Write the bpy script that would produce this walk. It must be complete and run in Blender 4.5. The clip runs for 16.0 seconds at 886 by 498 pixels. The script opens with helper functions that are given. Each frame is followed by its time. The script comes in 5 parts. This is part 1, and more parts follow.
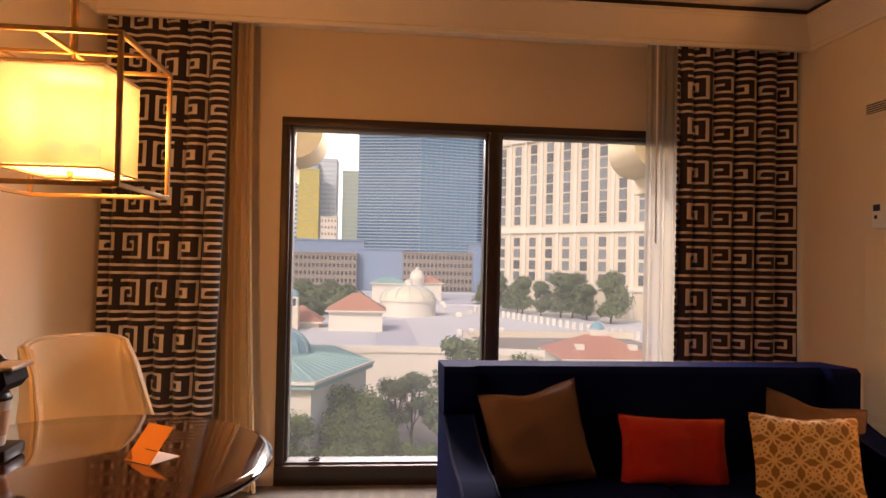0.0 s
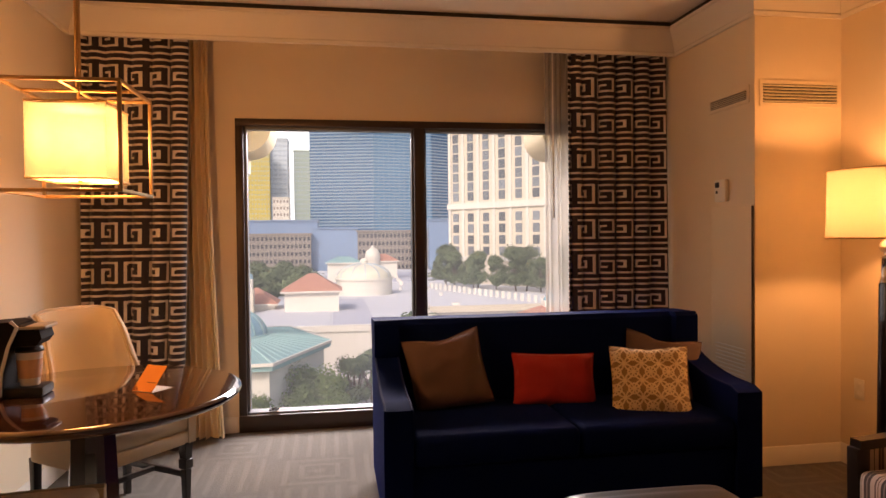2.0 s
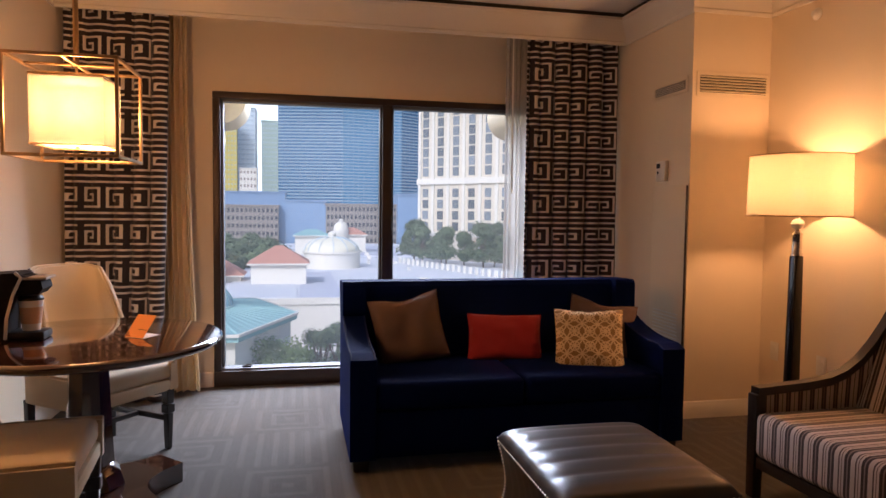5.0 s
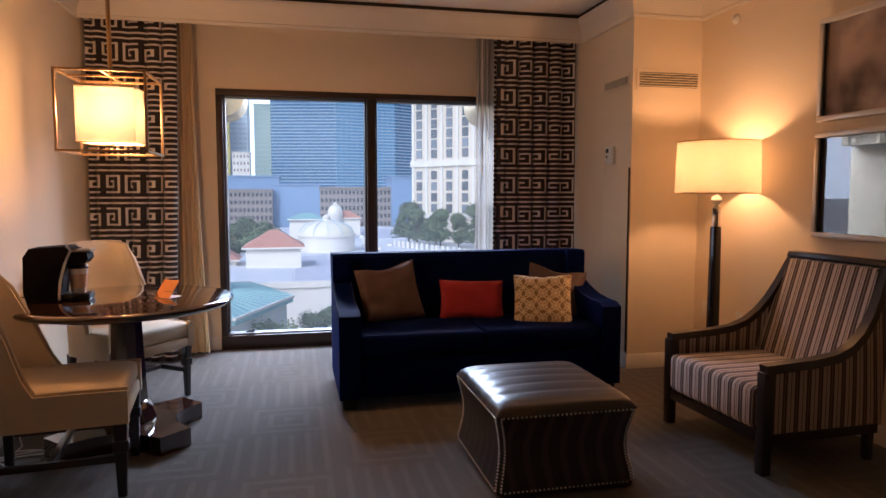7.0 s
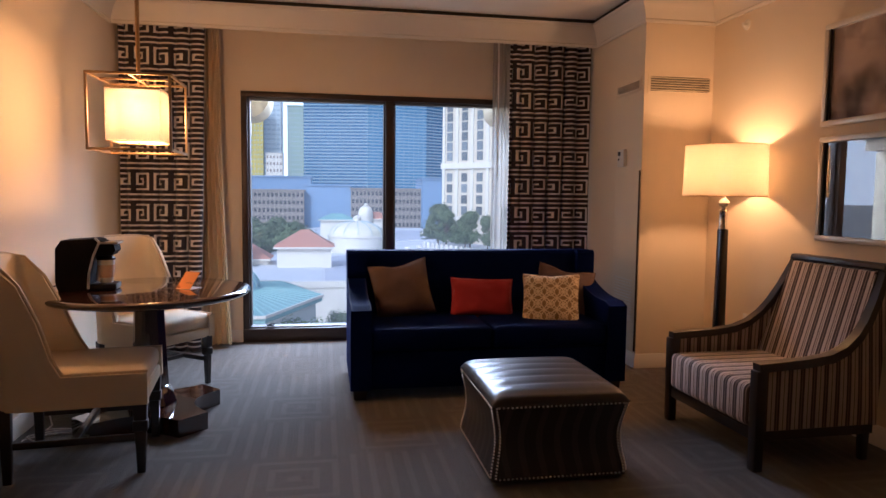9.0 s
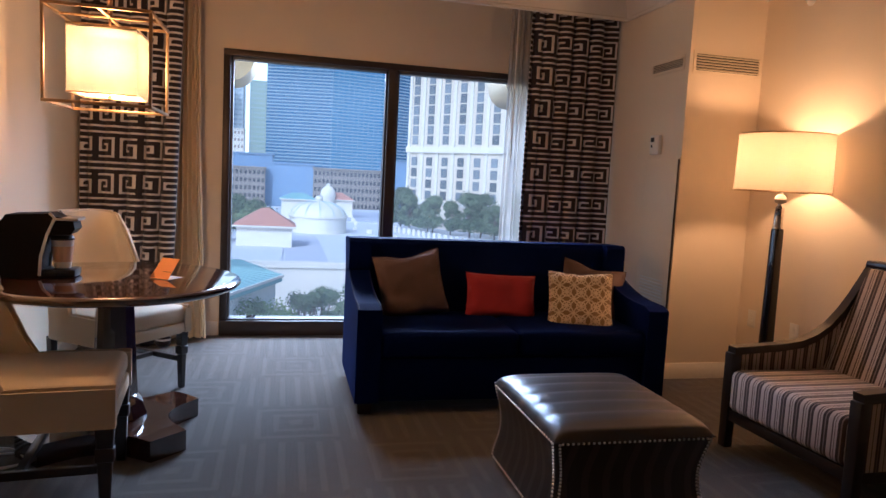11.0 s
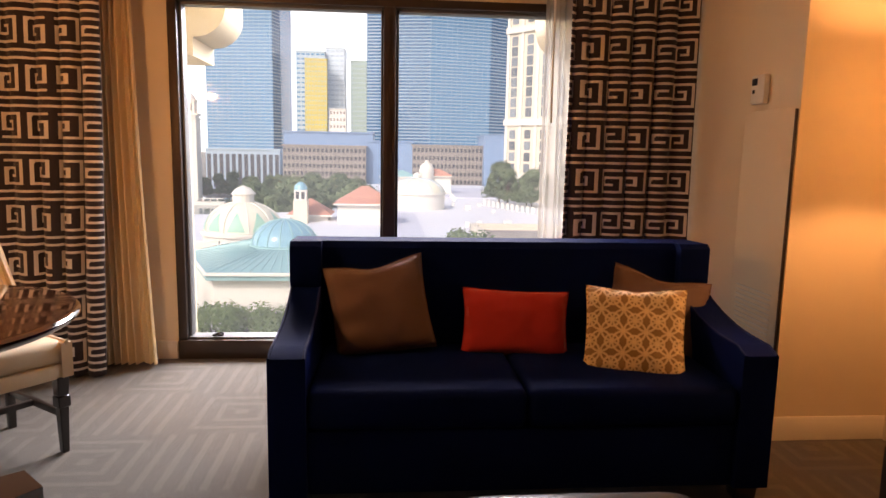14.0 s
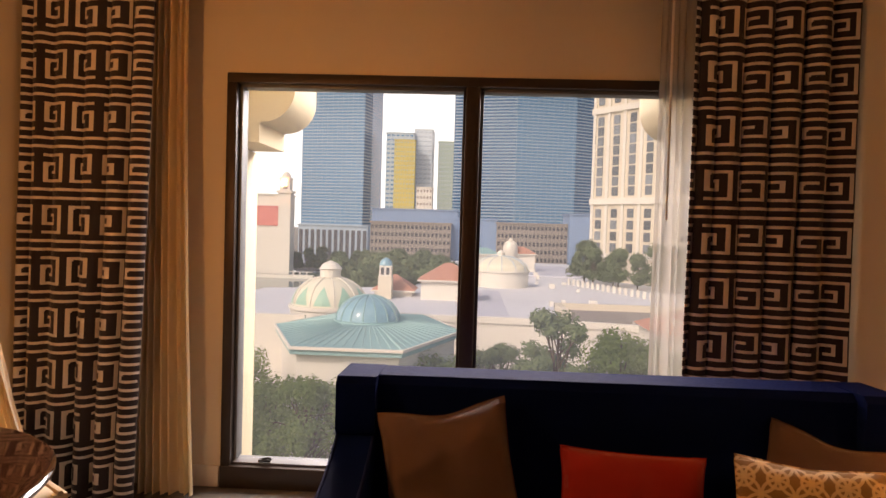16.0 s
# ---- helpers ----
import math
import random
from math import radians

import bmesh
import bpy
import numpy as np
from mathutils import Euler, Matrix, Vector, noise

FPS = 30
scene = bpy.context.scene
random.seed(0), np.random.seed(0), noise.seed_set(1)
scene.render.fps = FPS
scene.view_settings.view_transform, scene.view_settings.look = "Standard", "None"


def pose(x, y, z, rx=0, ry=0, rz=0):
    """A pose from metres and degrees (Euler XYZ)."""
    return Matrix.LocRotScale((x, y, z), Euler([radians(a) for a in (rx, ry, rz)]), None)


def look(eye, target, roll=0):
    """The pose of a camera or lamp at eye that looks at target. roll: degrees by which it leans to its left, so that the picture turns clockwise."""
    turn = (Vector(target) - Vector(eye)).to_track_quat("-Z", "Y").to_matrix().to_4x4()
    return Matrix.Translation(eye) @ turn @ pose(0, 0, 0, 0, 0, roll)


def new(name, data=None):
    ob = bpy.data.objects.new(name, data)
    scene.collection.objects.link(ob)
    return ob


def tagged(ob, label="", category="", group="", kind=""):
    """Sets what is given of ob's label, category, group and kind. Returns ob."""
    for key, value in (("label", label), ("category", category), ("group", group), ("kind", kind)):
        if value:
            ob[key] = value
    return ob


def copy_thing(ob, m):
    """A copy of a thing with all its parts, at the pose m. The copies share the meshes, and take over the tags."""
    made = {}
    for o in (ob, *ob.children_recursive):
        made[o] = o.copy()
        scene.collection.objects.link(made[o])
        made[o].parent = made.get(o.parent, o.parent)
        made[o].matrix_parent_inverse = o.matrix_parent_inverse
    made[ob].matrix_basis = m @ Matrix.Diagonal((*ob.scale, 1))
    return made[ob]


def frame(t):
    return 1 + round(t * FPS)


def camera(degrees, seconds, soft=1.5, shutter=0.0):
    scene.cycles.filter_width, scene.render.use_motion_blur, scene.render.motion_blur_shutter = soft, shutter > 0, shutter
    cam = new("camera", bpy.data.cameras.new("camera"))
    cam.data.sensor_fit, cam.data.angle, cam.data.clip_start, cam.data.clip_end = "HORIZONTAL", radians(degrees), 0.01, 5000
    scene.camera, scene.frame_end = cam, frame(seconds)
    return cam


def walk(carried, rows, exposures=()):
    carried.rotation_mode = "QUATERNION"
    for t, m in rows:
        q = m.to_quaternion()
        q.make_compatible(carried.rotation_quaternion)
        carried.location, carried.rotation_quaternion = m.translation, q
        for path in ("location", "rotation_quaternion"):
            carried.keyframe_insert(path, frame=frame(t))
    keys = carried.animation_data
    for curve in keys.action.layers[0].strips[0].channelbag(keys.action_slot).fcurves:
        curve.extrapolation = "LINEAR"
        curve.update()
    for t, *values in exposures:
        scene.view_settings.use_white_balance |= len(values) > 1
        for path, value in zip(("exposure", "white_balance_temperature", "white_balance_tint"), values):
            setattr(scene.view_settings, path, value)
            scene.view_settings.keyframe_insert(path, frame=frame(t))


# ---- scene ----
cam = camera(66.8, 16.0)
PATH = [
    (0, (0.271, -0.282, 1.343), (0.468, 1.708, 1.372), 1.2),
    (0.5, (0.234, -0.479, 1.337), (0.464, 1.508, 1.335), -1.2),
    (1, (0.262, -0.679, 1.339), (0.483, 1.308, 1.382), -0.9),
    (1.5, (0.339, -0.897, 1.328), (0.594, 1.086, 1.317), 1.3),
    (2, (0.341, -1.045, 1.341), (0.67, 0.928, 1.302), -0.6),
    (2.5, (0.41, -1.205, 1.331), (0.694, 0.774, 1.293), -0.8),
    (3, (0.444, -1.296, 1.34), (0.724, 0.684, 1.284), 2.5),
    (3.5, (0.395, -1.292, 1.311), (0.824, 0.661, 1.246), -1.5),
    (6, (0.306, -1.685, 1.315), (0.72, 0.267, 1.179), 1.8),
    (6.5, (0.33, -1.901, 1.305), (0.744, 0.051, 1.179), 0.0),
    (7, (0.304, -2.091, 1.308), (0.738, -0.146, 1.143), -0.0),
    (7.5, (0.361, -2.256, 1.304), (0.738, -0.297, 1.16), 1.4),
    (8, (0.395, -2.329, 1.306), (0.758, -0.366, 1.173), 0.8),
    (8.5, (0.418, -2.315, 1.301), (0.754, -0.348, 1.157), 0.3),
    (11, (0.17, -1.589, 1.271), (0.632, 0.346, 1.069), 3.0),
    (11.5, (0.145, -1.328, 1.266), (0.555, 0.617, 1.042), 0.7),
    (12, (0.191, -1.065, 1.267), (0.662, 0.857, 0.974), 0.6),
    (12.5, (0.384, -0.856, 1.264), (0.881, 1.064, 1.007), 0.6),
    (13, (0.607, -0.696, 1.273), (0.97, 1.25, 0.985), -0.8),
    (13.5, (0.821, -0.509, 1.279), (1.092, 1.455, 1.02), 1.6),
    (14, (0.96, -0.362, 1.283), (1.128, 1.61, 0.996), 1.1),
    (14.5, (1.089, -0.212, 1.293), (1.052, 1.773, 1.049), 1.2),
    (15, (1.079, 0.017, 1.282), (1.059, 2.007, 1.078), 1.8),
    (15.5, (0.958, 0.246, 1.328), (0.926, 2.241, 1.195), -0.7),
    (16, (0.983, 0.294, 1.398), (0.9, 2.291, 1.332), 1.7),
]
EXPOSURE = [(0, 0.04, 7700, 27), (1.5, 0.24, 7500, 26), (3.0, 0.14, 6600, 23), (6.0, 0.10, 5300, 17), (8.5, 0.08, 5050, 16), (11.0, 0.14, 4650, 12), (12.5, 0.34, 5000, 14), (14.0, 0.56, 6800, 21), (15.0, 0.54, 7500, 24), (16.0, 0.0, 7700, 24)]
walk(cam, [(t, look(eye, target, roll)) for t, eye, target, roll in PATH], EXPOSURE)

# ---- world, sun, exposure ----
world = bpy.data.worlds.new("sky")
scene.world = world
world.use_nodes = True
wn = world.node_tree.nodes
sky = wn.new("ShaderNodeTexSky")
sky.sky_type, sky.sun_disc = "NISHITA", False
sky.sun_elevation, sky.sun_rotation = radians(38), radians(215)
sky.dust_density, sky.air_density, sky.ozone_density = 3.0, 1.0, 0.7
world.node_tree.links.new(sky.outputs[0], wn["Background"].inputs[0])
wn["Background"].inputs[1].default_value = 0.15
LAMP_W, PENDANT_W = 25.0, 155.0
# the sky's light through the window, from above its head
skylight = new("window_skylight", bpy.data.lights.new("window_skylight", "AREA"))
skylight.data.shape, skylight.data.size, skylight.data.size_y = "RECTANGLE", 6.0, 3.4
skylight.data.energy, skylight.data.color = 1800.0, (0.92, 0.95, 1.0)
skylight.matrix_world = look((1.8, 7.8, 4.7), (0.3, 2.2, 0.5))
sun = new("sun", bpy.data.lights.new("sun", "SUN"))
sun.data.energy, sun.data.angle, sun.data.color = 1.62, radians(4), (1.0, 0.95, 0.88)
sun.matrix_world = look((-57, -82, 78), (0, 0, 0))


# ---- materials ----
def mat(name, colour, rough=0.6, metal=0.0, vary=0.12, size=1.2, grain=60.0, bump=0.15, second=None, sheen=0.0, coat=0.0, by_object=0.0, spec=0.5):
    """A surface with variation at two scales: size in patches a metre, grain in grains a metre."""
    m = bpy.data.materials.new(name)
    m.use_nodes = True
    n, l = m.node_tree.nodes, m.node_tree.links
    b = n["Principled BSDF"]
    tc = n.new("ShaderNodeTexCoord")
    big, fine = n.new("ShaderNodeTexNoise"), n.new("ShaderNodeTexNoise")
    big.inputs["Scale"].default_value, fine.inputs["Scale"].default_value = size, grain
    big.inputs["Detail"].default_value, fine.inputs["Detail"].default_value = 4, 3
    for q in (big, fine):
        l.new(tc.outputs["Object"], q.inputs["Vector"])
    ramp = n.new("ShaderNodeMix")
    ramp.data_type = "RGBA"
    dark = [c * (1 - vary) for c in colour]
    light = [min(1, c * (1 + vary)) for c in (second or colour)]
    ramp.inputs["A"].default_value, ramp.inputs["B"].default_value = (*dark, 1), (*light, 1)
    mixf = n.new("ShaderNodeMath")
    mixf.operation = "MULTIPLY_ADD"
    mixf.inputs[1].default_value = 0.55
    l.new(big.outputs["Fac"], mixf.inputs[0])
    half = n.new("ShaderNodeMath")
    half.operation = "MULTIPLY"
    half.inputs[1].default_value = 0.45
    l.new(fine.outputs["Fac"], half.inputs[0])
    l.new(half.outputs[0], mixf.inputs[2])
    l.new(mixf.outputs[0], ramp.inputs["Factor"])
    out = ramp.outputs["Result"]
    if by_object:
        info, hsv = n.new("ShaderNodeObjectInfo"), n.new("ShaderNodeHueSaturation")
        rng = n.new("ShaderNodeMapRange")
        rng.inputs["To Min"].default_value, rng.inputs["To Max"].default_value = 1 - by_object, 1 + by_object
        l.new(info.outputs["Random"], rng.inputs["Value"])
        l.new(rng.outputs[0], hsv.inputs["Value"])
        l.new(out, hsv.inputs["Color"])
        out = hsv.outputs[0]
    l.new(out, b.inputs["Base Color"])
    b.inputs["Roughness"].default_value, b.inputs["Metallic"].default_value = rough, metal
    b.inputs["Sheen Weight"].default_value, b.inputs["Coat Weight"].default_value = sheen, coat
    b.inputs["Coat Roughness"].default_value = 0.06
    b.inputs["Specular IOR Level"].default_value = spec
    if bump:
        bp = n.new("ShaderNodeBump")
        bp.inputs["Strength"].default_value, bp.inputs["Distance"].default_value = bump, 0.004
        l.new(fine.outputs["Fac"], bp.inputs["Height"])
        l.new(bp.outputs[0], b.inputs["Normal"])
    return m


def math_node(m, op, a, b=None, c=None):
    """A math node with numbers or sockets as its inputs; returns its output."""
    q = m.node_tree.nodes.new("ShaderNodeMath")
    q.operation = op
    for i, v in enumerate((a, b, c)):
        if v is None:
            continue
        if isinstance(v, (int, float)):
            q.inputs[i].default_value = v
        else:
            m.node_tree.links.new(v, q.inputs[i])
    return q.outputs[0]


def axes(m):
    tc, sp = m.node_tree.nodes.new("ShaderNodeTexCoord"), m.node_tree.nodes.new("ShaderNodeSeparateXYZ")
    m.node_tree.links.new(tc.outputs["Object"], sp.inputs[0])
    return sp.outputs


def overlay(m, fac, colour, amount=1.0):
    """Mixes a second colour over the base colour of m where fac is 1."""
    n, l = m.node_tree.nodes, m.node_tree.links
    b = n["Principled BSDF"]
    was = b.inputs["Base Color"].links[0].from_socket
    mx = n.new("ShaderNodeMix")
    mx.data_type = "RGBA"
    l.new(math_node(m, "MULTIPLY", fac, amount), mx.inputs["Factor"])
    l.new(was, mx.inputs["A"])
    mx.inputs["B"].default_value = (*colour, 1)
    l.new(mx.outputs["Result"], b.inputs["Base Color"])
    return m


def striped(name, axis, bands, colour, rough=0.8, sheen=0.2):
    """Woven stripes across one axis. bands: (period, start, width, colour)."""
    m = mat(name, colour, rough, vary=0.1, size=5, grain=400, bump=0.3, sheen=sheen)
    p = axes(m)[axis]
    for period, start, width, c in bands:
        f = math_node(m, "FRACT", math_node(m, "DIVIDE", math_node(m, "ADD", p, 50 * period - start), period))
        overlay(m, math_node(m, "LESS_THAN", f, width / period), c)
    return m


def cloth(name, colour, through_colour, share=0.5, vary=0.06, clear=0.0):
    """A cloth that lets light through."""
    m = mat(name, colour, 0.9, vary=vary, size=6, grain=500, bump=0.2)
    n, l = m.node_tree.nodes, m.node_tree.links
    t, mx = n.new("ShaderNodeBsdfTranslucent"), n.new("ShaderNodeMixShader")
    t.inputs[0].default_value = (*through_colour, 1)
    mx.inputs[0].default_value = share
    l.new(n["Principled BSDF"].outputs[0], mx.inputs[1])
    l.new(t.outputs[0], mx.inputs[2])
    last = mx.outputs[0]
    if clear:
        tr, m2 = n.new("ShaderNodeBsdfTransparent"), n.new("ShaderNodeMixShader")
        m2.inputs[0].default_value = clear
        l.new(last, m2.inputs[1])
        l.new(tr.outputs[0], m2.inputs[2])
        last = m2.outputs[0]
    l.new(last, n["Material Output"].inputs[0])
    return m


def pane_glass(name, tint, gloss=1.45, dust_haze=0.0):
    m = bpy.data.materials.new(name)
    m.use_nodes = True
    n, l = m.node_tree.nodes, m.node_tree.links
    n.remove(n["Principled BSDF"])
    tr, gl, mx, fr = n.new("ShaderNodeBsdfTransparent"), n.new("ShaderNodeBsdfGlossy"), n.new("ShaderNodeMixShader"), n.new("ShaderNodeLayerWeight")
    tr.inputs[0].default_value = (*tint, 1)
    gl.inputs["Roughness"].default_value = 0.01
    fr.inputs["Blend"].default_value = 0.5
    low = ((gloss - 1) / (gloss + 1)) ** 2
    l.new(math_node(m, "MULTIPLY_ADD", math_node(m, "POWER", fr.outputs["Facing"], 5.0), 1 - low, low), mx.inputs[0])
    l.new(tr.outputs[0], mx.inputs[1])
    l.new(gl.outputs[0], mx.inputs[2])
    last = mx.outputs[0]
    # Pale film on the pane: dusty glass, and a stand-in for haze outside.
    if dust_haze:
        d, m2 = n.new("ShaderNodeBsdfTranslucent"), n.new("ShaderNodeMixShader")
        d.inputs[0].default_value = (0.78, 0.82, 0.84, 1)
        film, ramp = n.new("ShaderNodeTexNoise"), n.new("ShaderNodeMapRange")
        film.inputs["Scale"].default_value, film.inputs["Detail"].default_value = 2.2, 4.0
        l.new(n.new("ShaderNodeTexCoord").outputs["Object"], film.inputs["Vector"])
        ramp.inputs["To Min"].default_value, ramp.inputs["To Max"].default_value = dust_haze * 0.6, dust_haze * 1.4
        l.new(film.outputs["Fac"], ramp.inputs["Value"])
        l.new(ramp.outputs[0], m2.inputs[0])
        l.new(last, m2.inputs[1])
        l.new(d.outputs[0], m2.inputs[2])
        last = m2.outputs[0]
    l.new(last, n["Material Output"].inputs[0])
    return m


def glow(name, colour, strength):
    m = bpy.data.materials.new(name)
    m.use_nodes = True
    n, l = m.node_tree.nodes, m.node_tree.links
    e = n.new("ShaderNodeEmission")
    e.inputs[0].default_value, e.inputs[1].default_value = (*colour, 1), strength
    l.new(e.outputs[0], n["Material Output"].inputs[0])
    return m


WALL = mat("wall_paint", (0.78, 0.66, 0.48), 0.75, vary=0.05, size=0.9, grain=180, bump=0.12)
CEIL = mat("ceiling_paint", (0.80, 0.73, 0.62), 0.85, vary=0.04, size=0.7, grain=220, bump=0.1)
TRIM = mat("trim_paint", (0.76, 0.70, 0.60), 0.45, vary=0.04, size=2, grain=90, bump=0.05)
DARKGAP = mat("dark_gap", (0.03, 0.025, 0.02), 0.9)
BRONZE = mat("bronze_aluminium", (0.045, 0.030, 0.022), 0.42, 0.35, vary=0.2, size=4, grain=120, bump=0.05)
ALU = mat("pale_aluminium", (0.17, 0.17, 0.17), 0.5, 0.3, vary=0.1, grain=200, bump=0.05)
GLASS = pane_glass("window_glass", (0.95, 0.97, 0.97), dust_haze=0.016)
CARPET = mat("carpet", (0.122, 0.108, 0.090), 1.0, vary=0.22, size=2.2, grain=420, bump=0.9, sheen=0.15, spec=0.1)
cx, cy = axes(CARPET)[0], axes(CARPET)[1]
CELL = 0.52
ux = math_node(CARPET, "FRACT", math_node(CARPET, "DIVIDE", math_node(CARPET, "ADD", cx, 40 * CELL), CELL))
uy = math_node(CARPET, "FRACT", math_node(CARPET, "DIVIDE", math_node(CARPET, "ADD", cy, 40 * CELL), CELL))
ix = math_node(CARPET, "FLOOR", math_node(CARPET, "DIVIDE", math_node(CARPET, "ADD", cx, 40 * CELL), CELL))
iy = math_node(CARPET, "FLOOR", math_node(CARPET, "DIVIDE", math_node(CARPET, "ADD", cy, 40 * CELL), CELL))
odd = math_node(CARPET, "MODULO", math_node(CARPET, "ADD", ix, iy), 2)
# nested squares in one set of cells, straight bars in the other
ringd = math_node(CARPET, "MAXIMUM", math_node(CARPET, "ABSOLUTE", math_node(CARPET, "SUBTRACT", ux, 0.5)), math_node(CARPET, "ABSOLUTE", math_node(CARPET, "SUBTRACT", uy, 0.5)))
ring = math_node(CARPET, "LESS_THAN", math_node(CARPET, "FRACT", math_node(CARPET, "MULTIPLY", ringd, 6.0)), 0.34)
bars = math_node(CARPET, "LESS_THAN", math_node(CARPET, "FRACT", math_node(CARPET, "MULTIPLY", ux, 6.0)), 0.34)
lines = math_node(CARPET, "ADD", math_node(CARPET, "MULTIPLY", ring, odd), math_node(CARPET, "MULTIPLY", bars, math_node(CARPET, "SUBTRACT", 1, odd)))
overlay(CARPET, lines, (0.26, 0.235, 0.195), 0.20)

DRAPE_DARK = mat("drape_dark_weave", (0.018, 0.009, 0.011), 0.8, vary=0.2, size=8, grain=600, bump=0.4, sheen=0.15)
DRAPE_LIGHT = mat("drape_silver_weave", (0.68, 0.61, 0.55), 0.5, vary=0.12, size=8, grain=600, bump=0.4, sheen=0.2)
SHEER_WARM = cloth("gathered_sheer", (0.83, 0.67, 0.42), (0.80, 0.64, 0.38), 0.4)
SHEER_WHITE = cloth("white_sheer", (0.66, 0.61, 0.53), (0.55, 0.52, 0.47), 0.5, clear=0.38)
NAVY = mat("navy_velvet", (0.0012, 0.0065, 0.058), 0.7, vary=0.25, size=5, grain=500, bump=0.25, sheen=0.075, spec=0.04)
NAVY_SH = NAVY.node_tree.nodes["Principled BSDF"]
NAVY_SH.inputs["Sheen Tint"].default_value = (0.02, 0.09, 0.75, 1)
NAVY_SH.inputs["Sheen Roughness"].default_value = 0.35
NAVY_PIPE = mat("navy_piping", (0.004, 0.010, 0.070), 0.7, vary=0.1, sheen=0.03, spec=0.1)
BLACKWOOD = mat("espresso_wood", (0.018, 0.011, 0.008), 0.32, vary=0.35, size=6, grain=90, bump=0.05, coat=0.3)
TABLEWOOD = mat("polished_mahogany", (0.045, 0.015, 0.008), 0.10, vary=0.35, size=5, grain=50, bump=0.0, coat=1.0)
TABLEWOOD.node_tree.nodes["Principled BSDF"].inputs["Coat IOR"].default_value = 1.75
CREAM = mat("cream_upholstery", (0.68, 0.56, 0.37), 0.7, vary=0.08, size=5, grain=420, bump=0.35, sheen=0.2)
PIPE = mat("cream_piping", (0.50, 0.40, 0.26), 0.7, vary=0.1)
BROWN = mat("taupe_cushion", (0.125, 0.078, 0.070), 0.62, vary=0.2, size=6, grain=450, bump=0.4, sheen=0.1, spec=0.3)
RED = mat("red_cushion", (0.42, 0.0165, 0.0198), 0.8, vary=0.12, size=6, grain=450, bump=0.5, sheen=0.2)
GOLD = mat("gold_cushion", (0.34, 0.21, 0.075), 0.7, vary=0.12, size=8, grain=450, bump=0.4, sheen=0.2)
gx, gz = axes(GOLD)[0], axes(GOLD)[2]
for dx, dz, r in ((0, 0, 0.47), (0.5, 0.5, 0.47), (0.5, 0, 0.30)):
    fx = math_node(GOLD, "SUBTRACT", math_node(GOLD, "FRACT", math_node(GOLD, "ADD", math_node(GOLD, "DIVIDE", gx, 0.086), 20 + dx)), 0.5)
    fz = math_node(GOLD, "SUBTRACT", math_node(GOLD, "FRACT", math_node(GOLD, "ADD", math_node(GOLD, "DIVIDE", gz, 0.086), 20 + dz)), 0.5)
    rad = math_node(GOLD, "SQRT", math_node(GOLD, "ADD", math_node(GOLD, "MULTIPLY", fx, fx), math_node(GOLD, "MULTIPLY", fz, fz)))
    d = math_node(GOLD, "ABSOLUTE", math_node(GOLD, "SUBTRACT", rad, r))
    if r > 0.2:
        overlay(GOLD, math_node(GOLD, "LESS_THAN", d, 0.050), (0.86, 0.70, 0.42), 0.85)
STRIPES = [(0.078, 0.0, 0.030, (0.045, 0.026, 0.024)), (0.078, 0.012, 0.006, (0.24, 0.18, 0.15)), (0.078, 0.050, 0.007, (0.12, 0.08, 0.07)), (0.078, 0.064, 0.004, (0.16, 0.11, 0.09))]
STRIPE_X = striped("striped_upholstery_across", 0, STRIPES, (0.56, 0.47, 0.41))
STRIPE_Y = striped("striped_upholstery_side", 1, [(0.066, 0.0, 0.026, (0.060, 0.034, 0.026)), (0.066, 0.010, 0.005, (0.22, 0.15, 0.11)), (0.066, 0.044, 0.005, (0.12, 0.075, 0.055))], (0.52, 0.39, 0.30))
LEATHER_TOP = mat("sheen_striped_leather", (0.034, 0.029, 0.027), 0.32, vary=0.15, size=6, grain=220, bump=0.10, spec=0.7, coat=0.15)
LEATHER_SIDE = mat("striped_leather_side", (0.030, 0.022, 0.018), 0.38, vary=0.2, size=6, grain=220, bump=0.12)
# Sheen along the padded channels, painted as soft pale bands in the lid's colour.
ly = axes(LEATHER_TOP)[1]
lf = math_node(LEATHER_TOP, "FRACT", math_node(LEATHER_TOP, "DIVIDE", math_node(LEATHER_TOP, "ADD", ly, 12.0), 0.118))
sheen_band = math_node(LEATHER_TOP, "SMOOTH_MIN", math_node(LEATHER_TOP, "MULTIPLY", math_node(LEATHER_TOP, "ABSOLUTE", math_node(LEATHER_TOP, "SUBTRACT", lf, 0.5)), 2.2), 1.0, 0.1)
overlay(LEATHER_TOP, sheen_band, (0.085, 0.080, 0.076), 0.9)
side_axes = axes(LEATHER_SIDE)
side_run = math_node(LEATHER_SIDE, "ADD", side_axes[0], side_axes[1])
side_band = math_node(LEATHER_SIDE, "FRACT", math_node(LEATHER_SIDE, "DIVIDE", math_node(LEATHER_SIDE, "ADD", side_run, 12.0), 0.085))
overlay(LEATHER_SIDE, math_node(LEATHER_SIDE, "LESS_THAN", side_band, 0.35), (0.070, 0.056, 0.046), 0.8)
NAIL = mat("pale_nailhead", (0.86, 0.80, 0.70), 0.35, 0.6, vary=0.1, grain=300, bump=0.0)
BLACKLAC = mat("black_lacquer", (0.012, 0.010, 0.009), 0.22, vary=0.2, size=4, grain=90, bump=0.0, coat=0.4)
CHROME = mat("polished_nickel", (0.72, 0.68, 0.62), 0.14, 1.0, vary=0.05, grain=90, bump=0.0)
CRYSTAL = mat("ivory_ceramic", (0.78, 0.70, 0.58), 0.2, vary=0.05, bump=0.0)
